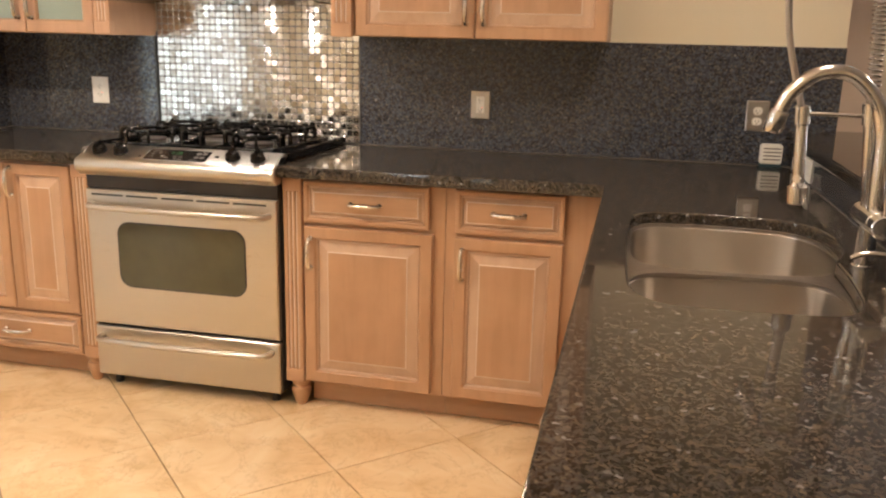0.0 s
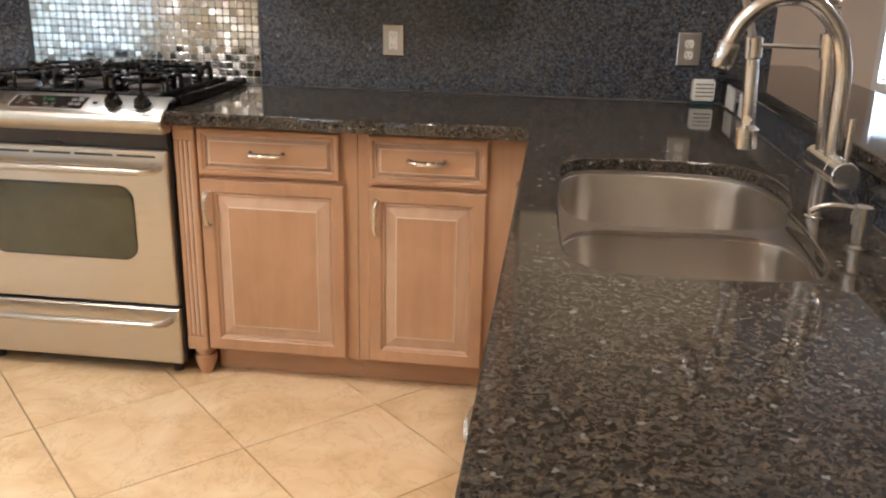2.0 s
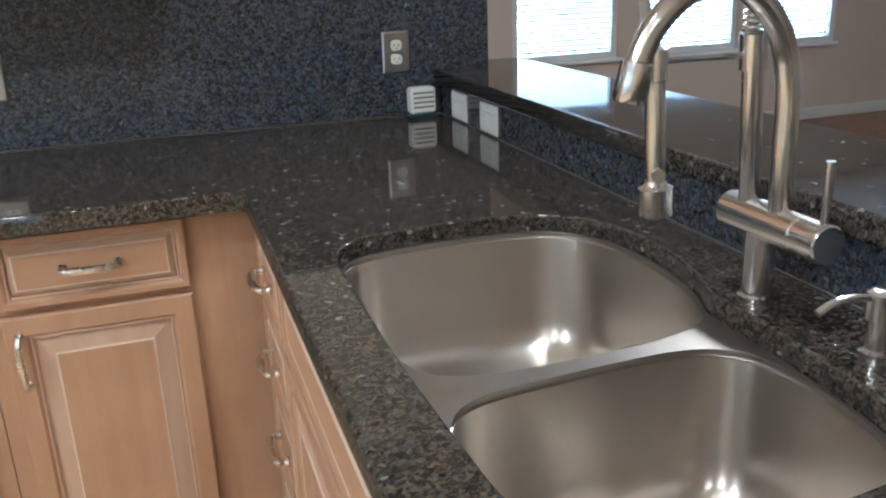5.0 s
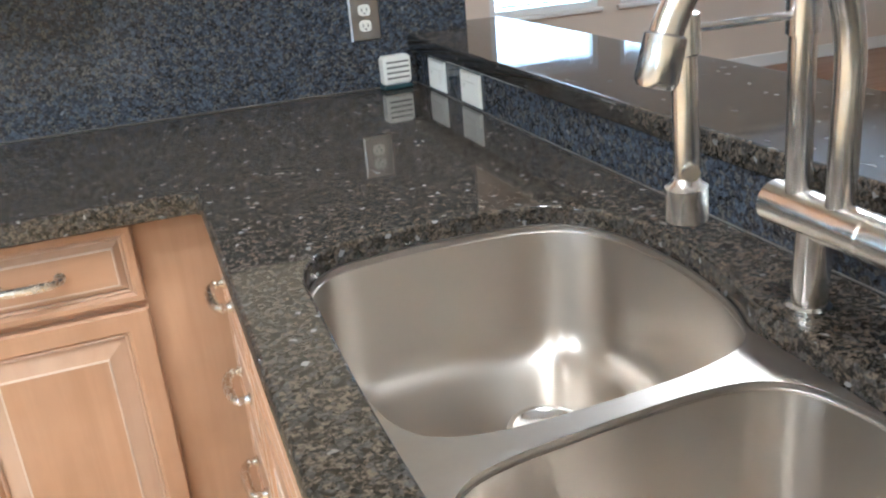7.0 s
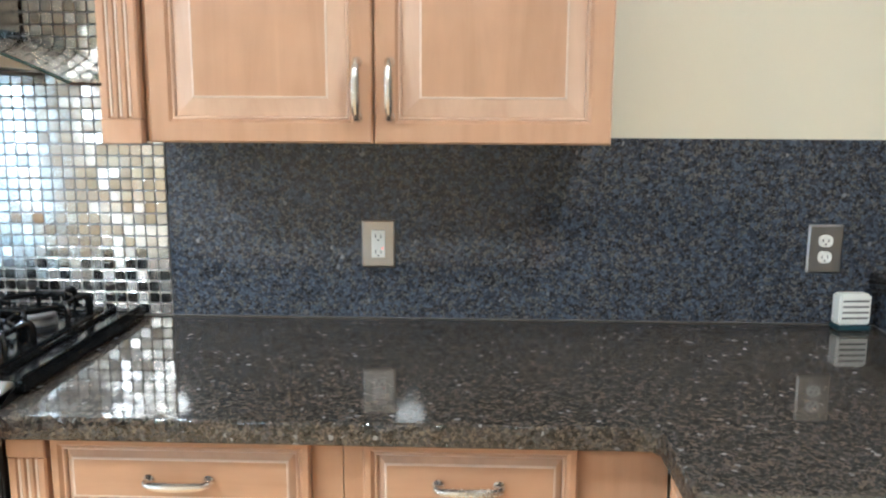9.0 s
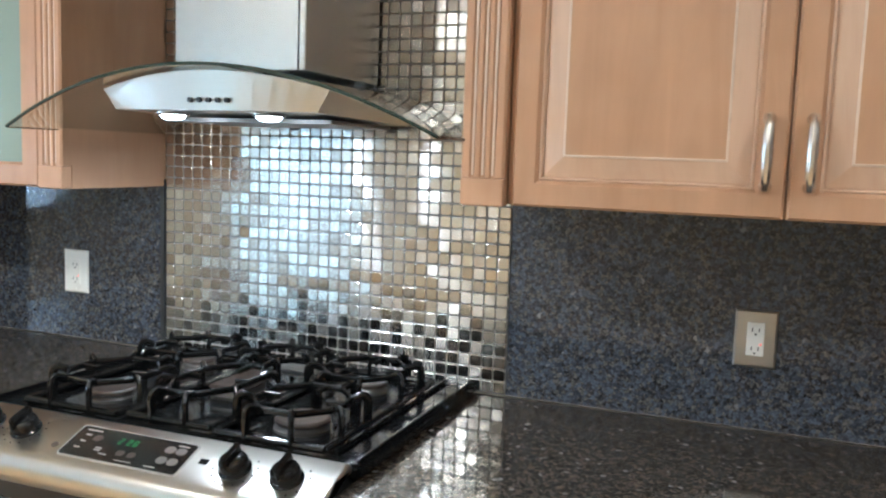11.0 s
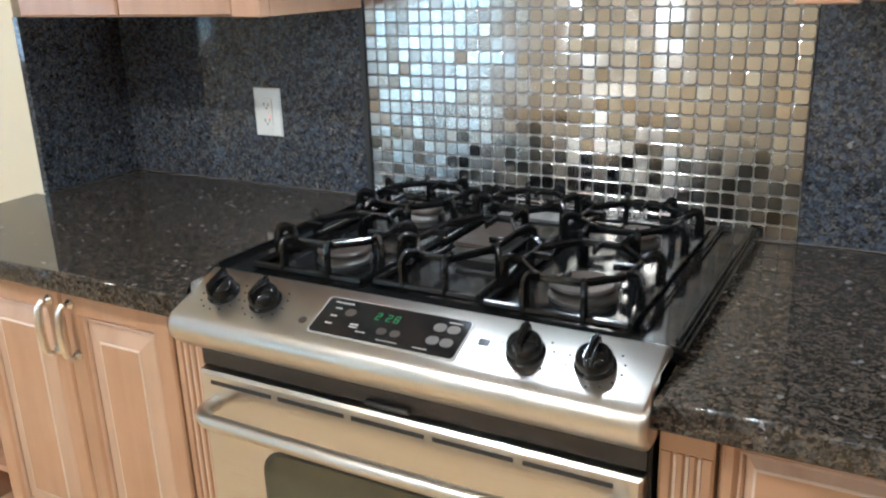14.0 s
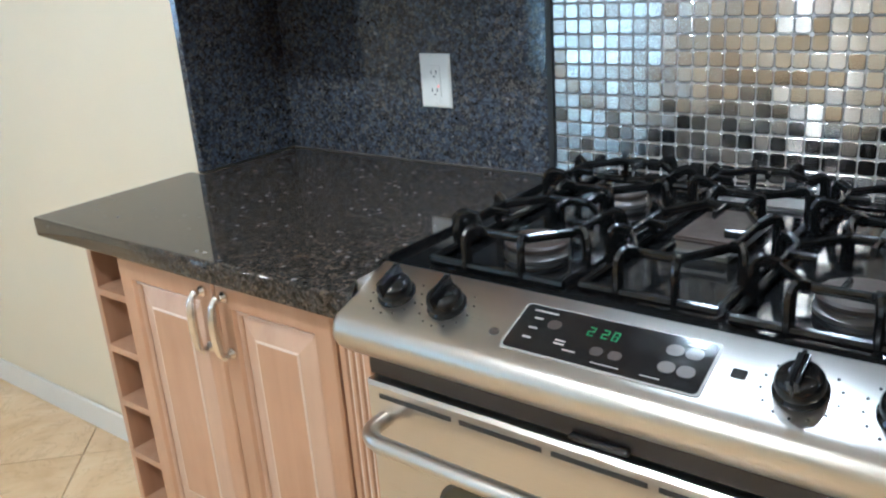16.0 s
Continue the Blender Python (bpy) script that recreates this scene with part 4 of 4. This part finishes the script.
for a, b in zip(rows, rows[1:]):
    for k in range(4):
        bm.faces.new((a[k], a[(k + 1) % 4], b[(k + 1) % 4], b[k]))
bm.faces.new(rows[0])
bm.faces.new(rows[-1][::-1])
part("body", bm, STEEL, hd, "brushed steel hood body")
part("filter", boxes((HC - 0.19, HC + 0.19, -0.33, -0.06, 1.490, 1.4975)), BURNER, hd, "metal grease filter")
ch = part("chimney", boxes((HC - 0.166, HC + 0.134, -0.335, -0.012, 1.590, 2.60), bevel=0.002), STEEL_V, hd, "brushed steel chimney")
part("chimney_seam", boxes((HC + 0.118, HC + 0.121, -0.3362, -0.334, 1.592, 2.598)), BLACK, ch)
for k in range(5):
    x = HC - 0.030 + k * 0.020
    part("button", cyl(bmesh.new(), (x, -0.468, 1.524), (x, -0.456, 1.524), 0.0048, seg=14), BLACK, hd)
for x in (-0.487, -0.271):
    b = part("lamp", lathe(bmesh.new(), (x, -0.405, 1.504), (0, 0, -1), [(0, 0.034), (0.003, 0.034), (0.006, 0.030)], 24), CHROME, hd, "chrome lamp ring", True)
    part("lamp_lens", lathe(bmesh.new(), (x, -0.405, 1.4978), (0, 0, -1), [(0, 0.024), (0.004, 0.022), (0.008, 0.014), (0.009, 0.003)], 20), BULB, b, "lit halogen lamp", True)

# ---- sink ----
sk = thing("sink", "undermount double-bowl stainless steel sink", "sink")
BOWL_A = smooth_path([(1.216, -1.28, 0), (1.224, -1.175, 0), (1.262, -1.110, 0), (1.33, -1.088, 0), (1.45, -1.081, 0), (1.60, -1.101, 0), (1.665, -1.168, 0), (1.686, -1.25, 0), (1.688, -1.36, 0), (1.668, -1.465, 0), (1.632, -1.535, 0), (1.56, -1.566, 0), (1.42, -1.578, 0), (1.29, -1.570, 0), (1.232, -1.52, 0), (1.216, -1.40, 0), (1.216, -1.28, 0)], 5)[:-1]
BOWL_B = smooth_path([(1.218, -1.76, 0), (1.226, -1.680, 0), (1.272, -1.622, 0), (1.40, -1.603, 0), (1.55, -1.600, 0), (1.615, -1.632, 0), (1.637, -1.70, 0), (1.634, -1.77, 0), (1.622, -1.84, 0), (1.585, -1.91, 0), (1.49, -1.933, 0), (1.354, -1.939, 0), (1.274, -1.923, 0), (1.232, -1.86, 0), (1.218, -1.76, 0)], 5)[:-1]


SZ = CB + 0.014
DECK = [Vector((p.x, p.y, 0)) for p in SINK_CUT]


def bowl(outline, depth, drain):
    bm = bmesh.new()
    cx = sum(p.x for p in outline) / len(outline)
    cy = sum(p.y for p in outline) / len(outline)
    rows = []
    for ins, z in ((-0.002, -0.010), (0.003, -0.012), (0.005, -0.03), (0.010, -depth + 0.05), (0.016, -depth + 0.025), (0.030, -depth + 0.008), (0.055, -depth), (0.11, -depth - 0.003)):
        row = []
        for p in outline:
            v = Vector((cx - p.x, cy - p.y))
            k = ins / max(0.05, v.length)
            row.append(bm.verts.new((p.x + v.x * k, p.y + v.y * k, SZ + z)))
        rows.append(row)
    for a, b in zip(rows, rows[1:]):
        for k in range(len(outline)):
            j = (k + 1) % len(outline)
            bm.faces.new((a[k], a[j], b[j], b[k]))
    bm.faces.new(rows[-1])
    b = part("bowl", bm, SINK_STEEL, sk, "satin stainless steel bowl", True)
    z = SZ - depth - 0.003
    lathe_bm = lathe(bmesh.new(), (*drain, z + 0.0004), (0, 0, 1), [(0, 0.055), (0.004, 0.054), (0.005, 0.046), (0.001, 0.040), (0.0012, 0.012), (0.010, 0.010), (0.011, 0.002)], 28)
    part("drain", lathe_bm, CHROME, b, "polished drain strainer", True)
    return b


bowl(BOWL_A, 0.215, (1.50, -1.30))
bowl(BOWL_B, 0.20, (1.44, -1.77))
part("deck", slab([(p.x, p.y) for p in DECK], [[(p.x, p.y) for p in BOWL_A], [(p.x, p.y) for p in BOWL_B]], SZ - 0.012, SZ - 0.001, 0.003), RIM_STEEL, sk, "satin steel rim and divider", True)

# ---- faucet ----
fc = thing("kitchen_faucet", "brushed steel faucet with an arched spout and spring hose", "faucet")
FX, FY = 1.694, -1.553
part("post", lathe(bmesh.new(), (FX, FY, CT + 0.0005), (0, 0, 1), [(0, 0.024), (0.004, 0.024), (0.006, 0.019), (0.088, 0.019)], 24), CHROME, fc, "", True)
bd = part("mixer_body", lathe(bmesh.new(), (FX, FY + 0.065, 1.018), (0, -1, 0), [(0, 0.022), (0.002, 0.024), (0.135, 0.024), (0.137, 0.0225), (0.139, 0.024), (0.178, 0.024), (0.180, 0.022)], 28), CHROME, fc, "level cylindrical mixer body", True)
lv = part("lever", cyl(bmesh.new(), (FX, FY - 0.105, 1.04), (FX - 0.002, FY - 0.106, 1.115), 0.0055, seg=12), CHROME, bd, "thin upright lever", True)
AY, SY = FY + 0.028, FY - 0.030
pts = smooth_path([(FX, SY, 1.03), (FX - 0.003, SY, 1.11), (FX - 0.007, SY, 1.195), (FX - 0.028, SY, 1.258), (FX - 0.078, SY + 0.002, 1.304), (FX - 0.136, SY + 0.004, 1.303), (FX - 0.178, SY + 0.006, 1.272), (FX - 0.198, SY + 0.008, 1.236), (FX - 0.206, SY + 0.008, 1.208)], 7)
sp = part("spout", tube(bmesh.new(), pts, 0.0145, 18), CHROME, fc, "arched spout tube", True)
d = (Vector(pts[-1]) - Vector(pts[-2])).normalized()
part("spout_tip", lathe(bmesh.new(), Vector(pts[-1]) - d * 0.022, d, [(0, 0.0150), (0.002, 0.0185), (0.040, 0.0195), (0.046, 0.016), (0.046, 0.010)], 22), CHROME, sp, "flared spout end", True)
riser = part("riser", tube(bmesh.new(), [(FX, AY, 1.03), (FX - 0.012, AY - 0.006, 1.14), (FX - 0.022, AY - 0.012, 1.235)], 0.0135, 18), CHROME, fc, "slanting riser tube", True)
part("riser_collar", cyl(bmesh.new(), (FX - 0.019, AY - 0.010, 1.205), (FX - 0.0235, AY - 0.0125, 1.248), 0.0165, seg=20), CHROME, riser, "", True)
WX, WY = FX - 0.140, FY + 0.026
hose_pts = smooth_path([(FX - 0.023, AY - 0.012, 1.245), (FX - 0.030, AY - 0.014, 1.40), (FX - 0.045, AY - 0.016, 1.54), (FX - 0.090, AY - 0.020, 1.635), (FX - 0.150, AY - 0.024, 1.640), (FX - 0.200, AY - 0.025, 1.56), (FX - 0.198, AY - 0.016, 1.40), (WX - 0.013, WY, 1.236)], 8)
part("hose", tube(bmesh.new(), hose_pts, 0.0068, 10), HOSE, fc, "flexible grey hose", True)
spring_path = hose_pts[:38]
coil = []
for i in range(len(spring_path) - 1):
    a, b = spring_path[i], spring_path[i + 1]
    dd = (b - a).normalized()
    side = dd.cross(Vector((0, 1, 0))).normalized()
    up = side.cross(dd)
    for k in range(18):
        t = k / 18
        ang = 2 * math.pi * (i + t) * (2.2 if i < 14 else 1.1)
        coil.append(a.lerp(b, t) + 0.0125 * (math.cos(ang) * side + math.sin(ang) * up))
part("spring", tube(bmesh.new(), coil, 0.0022, 5), CHROME, fc, "steel coil spring round the hose", True)
wd = part("spray_wand", lathe(bmesh.new(), (WX, WY, 1.060), (-0.012, 0, 0.2), [(0, 0.012), (0.012, 0.0125), (0.09, 0.0125), (0.138, 0.0120), (0.141, 0.016), (0.176, 0.016), (0.179, 0.009)], 20), CHROME, fc, "hanging spray wand", True)
part("spray_head", lathe(bmesh.new(), (WX + 0.001, WY, 1.034), (-0.012, 0, 0.2), [(0, 0.017), (0.002, 0.021), (0.036, 0.021), (0.040, 0.015), (0.046, 0.0125)], 24), CHROME, wd, "wide spray head", True)
part("button", cyl(bmesh.new(), (WX - 0.004, WY - 0.008, 1.088), (WX - 0.008, WY - 0.0175, 1.088), 0.0085, seg=16), CHROME, wd, "round spray button", True)
part("support_arm", cyl(bmesh.new(), (FX - 0.020, AY - 0.010, 1.222), (WX - 0.002, WY, 1.222), 0.0042, seg=10), CHROME, fc, "thin support arm", True)
so = thing("soap_dispenser", "brushed steel soap dispenser pump set in the counter", "dispenser")
part("base", lathe(bmesh.new(), (1.706, -1.742, CT + 0.0005), (0, 0, 1), [(0, 0.021), (0.004, 0.021), (0.007, 0.014), (0.04, 0.013), (0.042, 0.018), (0.072, 0.018), (0.075, 0.012)], 22), CHROME, so, "", True)
part("nozzle", tube(bmesh.new(), smooth_path([(1.706, -1.742, 0.978), (1.678, -1.740, 0.984), (1.645, -1.737, 0.982), (1.625, -1.735, 0.972)], 5), 0.005, 10), CHROME, so, "", True)

# ---- wall plates ----


def outlet(x, z, label, plate_mat, kind, m=None):
    o = thing("wall_outlet", label, "outlet", "wall outlets", m if m is not None else pose(x, 0.0, z))
    part("plate", loops(bmesh.new(), -0.0400, 0.0400, -0.0575, 0.0575, [(0, -0.0006), (0, -0.0035), (0.004, -0.0065)], cap=True, back=True), plate_mat, o)
    if kind == "decora":
        f = part("face", boxes((-0.0165, 0.0165, -0.0085, -0.006, -0.0335, 0.0335), bevel=0.0008), PLASTIC, o, "white receptacle face")
        for dz in (0.019, -0.019):
            for q in ((-0.0075, -0.0055, dz - 0.004, dz + 0.004), (0.0055, 0.0075, dz - 0.004, dz + 0.004), (-0.002, 0.002, dz - 0.011, dz - 0.0075)):
                part("slot", boxes((q[0], q[1], -0.0089, -0.0084, q[2], q[3])), PLASTIC_D, f)
        part("test_button", boxes((-0.006, 0.006, -0.0094, -0.0084, -0.0035, 0.0035)), PLASTIC, f)
        part("indicator", boxes((0.009, 0.012, -0.0091, -0.0084, -0.012, -0.009)), RED, f, "small red light")
    else:
        for dz in (0.0195, -0.0195):
            f = part("face", plate(rounded(-0.0165, 0.0165, dz - 0.0145, dz + 0.0145, 0.012, 5), -0.006, -0.0085), PLASTIC, o, "white receptacle face")
            for q in ((-0.0075, -0.0055, dz - 0.003, dz + 0.005), (0.0055, 0.0075, dz - 0.003, dz + 0.005), (-0.002, 0.002, dz - 0.010, dz - 0.0065)):
                part("slot", boxes((q[0], q[1], -0.0089, -0.0084, q[2], q[3])), PLASTIC_D, f)
    for dz in ((0.0, ) if kind != "decora" else (0.048, -0.048)):
        part("screw", cyl(bmesh.new(), (0, -0.006, dz), (0, -0.0075, dz), 0.003, seg=10), plate_mat, o)
    return o


outlet(0.596, 1.0995, "steel wall plate with a white safety outlet", PLATE, "decora")
outlet(1.654, 1.099, "steel wall plate with a white double outlet", PLATE, "duplex")
outlet(-1.122, 1.097, "white wall plate with a white outlet", PLASTIC, "decora")
for y in (-0.17, -0.392):
    o = thing("wall_plate", "white blank plate on the granite upstand", "outlet", "upstand plates", pose(LEDGE, y, 0.957, 0, 0, -90))
    part("plate", loops(bmesh.new(), -0.058, 0.058, -0.0375, 0.0375, [(0, -0.0006), (0, -0.0035), (0.004, -0.0065)], cap=True, back=True), PLASTIC, o)
    part("rocker", boxes((-0.0335, 0.0335, -0.009, -0.006, -0.0165, 0.0165), bevel=0.001), PLASTIC, o)
pb = thing("plug_in_vent", "small white slatted plastic box on the counter", "box", m=pose(1.712, -0.04, CT + 0.001, 0, 0, 5))
part("body", boxes((-0.038, 0.038, -0.02, 0.02, 0.012, 0.086), bevel=0.005, seg=2), PLASTIC, pb)
part("base", boxes((-0.039, 0.039, -0.021, 0.021, 0.0, 0.0115), bevel=0.002), make_plain("dark_green_plastic", (0.02, 0.05, 0.06), 0.4, 0.1, 10), pb, "dark base")
for k in range(4):
    part("slot", boxes((-0.031, 0.031, -0.0206, -0.0195, 0.028 + k * 0.0135, 0.0325 + k * 0.0135)), BUTTON, pb)

# ---- unseen ceiling fixtures, added to go with the fill spots ----
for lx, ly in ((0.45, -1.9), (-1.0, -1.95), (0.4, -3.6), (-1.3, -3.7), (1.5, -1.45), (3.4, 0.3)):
    o = thing("ceiling_fill", "round white ceiling lamp, lit, added out of view as fill", "lamp", "ceiling lamps", pose(lx, ly, 2.6))
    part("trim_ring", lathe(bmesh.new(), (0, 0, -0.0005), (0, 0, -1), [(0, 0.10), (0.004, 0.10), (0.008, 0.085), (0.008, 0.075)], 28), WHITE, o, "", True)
    part("lens", cyl(bmesh.new(), (0, 0, -0.0088), (0, 0, -0.010), 0.074, seg=24), make_glow("ceiling_fill_lens", (1.0, 0.86, 0.66), 4.0), o)

# ---- floor tiles ----
fl = thing("floor", "cream marble floor tiles laid on the diagonal", "floor", kind="structure")
part("bed", boxes((-4.8, 1.998, -5.6, -0.01, -0.06, -0.008)), FLOOR_GROUT, fl, "tan grout bed")
part("bed", boxes((1.93, 2.0, -0.01, 3.3, -0.06, -0.001)), FLOOR_GROUT, fl)
SIDE = 0.464
bm = bmesh.new()
h = SIDE / 2 - 0.0022
box(bm, -h, h, -h, h, -0.009, 0.0, bevel=0.0012)
bmesh.ops.rotate(bm, verts=bm.verts[:], cent=(0, 0, 0), matrix=Matrix.Rotation(radians(45), 3, "Z"))
tile_ob = part("tile", bm, MARBLE, fl)
DG = SIDE / math.sqrt(2)
first_tile = True
far = bmesh.new()


def trimmed(poly, x0, x1, y0, y1):
    """A convex outline cut to a rectangle, as tiles are cut along the walls."""
    for axis, bound, sign in ((0, x0, 1), (0, x1, -1), (1, y0, 1), (1, y1, -1)):
        out = []
        for p, q in zip(poly, poly[1:] + poly[:1]):
            dp, dq = sign * (p[axis] - bound), sign * (q[axis] - bound)
            if dp >= 0:
                out.append(p)
            if dp * dq < 0:
                f = dp / (dp - dq)
                out.append((p[0] + (q[0] - p[0]) * f, p[1] + (q[1] - p[1]) * f))
        poly = out
    return poly



for i in range(-16, 12):
    for j in range(-20, 8):
        if (i + j) % 2:
            continue
        x, y = 0.027 + DG * i, -1.062 + DG * j
        limits = (-4.799, 1.997, -5.599, -0.281 if x - DG < -1.74 else -0.02)
        poly = trimmed([(x + DG * a * 0.99, y + DG * b * 0.99) for a, b in ((1, 0), (0, 1), (-1, 0), (0, -1))], *limits)
        if len(poly) < 3:
            continue
        whole = limits[0] < x - DG and x + DG < limits[1] and limits[2] < y - DG and y + DG < limits[3]
        if whole and -2.6 < x < 1.7 and -3.6 < y:
            t = tile_ob if first_tile else tile_ob.copy()
            if not first_tile:
                scene.collection.objects.link(t)
            first_tile = False
            t.location = (x, y, 0)
        else:
            up = [far.verts.new((*p, 0.0)) for p in poly]
            low = [far.verts.new((*p, -0.008)) for p in poly]
            far.faces.new(up)
            for k in range(len(poly)):
                q = (k + 1) % len(poly)
                far.faces.new((up[k], low[k], low[q], up[q]))
part("tile_rest", far, MARBLE, fl, kind="stuff")

# ---- steel mosaic behind the range ----
ms = thing("mosaic_panel", "shiny stainless steel mosaic tiles behind the range", "mosaic", kind="structure")
part("bed", boxes((TILE_L, TILE_R, 0.0, 0.019, CT + 0.001, 2.59)), GROUT, ms, "grey grout")
PITCH = (TILE_R - TILE_L) / 33


def pillow(bm, cx, cz, y, s):
    """A little steel tile with softly rounded edges."""
    prev = None
    for ins, d in ((0, 0.0), (0.0003, -0.0024), (0.0015, -0.0031)):
        q = s - ins
        k = q - 0.0030
        ring = [bm.verts.new((cx + a, y + d, cz + b)) for a, b in ((-k, -q), (k, -q), (q, -k), (q, k), (k, q), (-k, q), (-q, k), (-q, -k))]
        if prev:
            for k in range(8):
                bm.faces.new((prev[k], prev[(k + 1) % 8], ring[(k + 1) % 8], ring[k]))
        prev = ring
    bm.faces.new(prev)


bm = bmesh.new()
pillow(bm, 0, 0, 0, PITCH / 2 - 0.0008)
piece = part("tile", bm, MOSAIC, ms, smooth=False)
rest = bmesh.new()
rng = random.Random(4)
count = 0
for r in range(46):
    for c in range(33):
        x = TILE_L + PITCH * (c + 0.5)
        z = CT + 0.004 + PITCH * (r + 0.5)
        if r < 16 and 7 <= c < 26:
            t = piece if count == 0 else piece.copy()
            if count:
                scene.collection.objects.link(t)
            t.location = (x, -0.0005, z)
            t.rotation_euler = (rng.gauss(0, 0.025), 0, rng.uniform(-0.012, 0.012))
            count += 1
        else:
            n0 = len(rest.verts)
            pillow(rest, x, z, -0.0005, PITCH / 2 - 0.0008)
            rest.verts.ensure_lookup_table()
            a, b = rng.uniform(-0.012, 0.012), rng.gauss(0, 0.025)
            for v in rest.verts[n0:]:
                v.co.y += (v.co.x - x) * a + (v.co.z - z) * b
part("tile_rest", rest, MOSAIC, ms, kind="stuff")
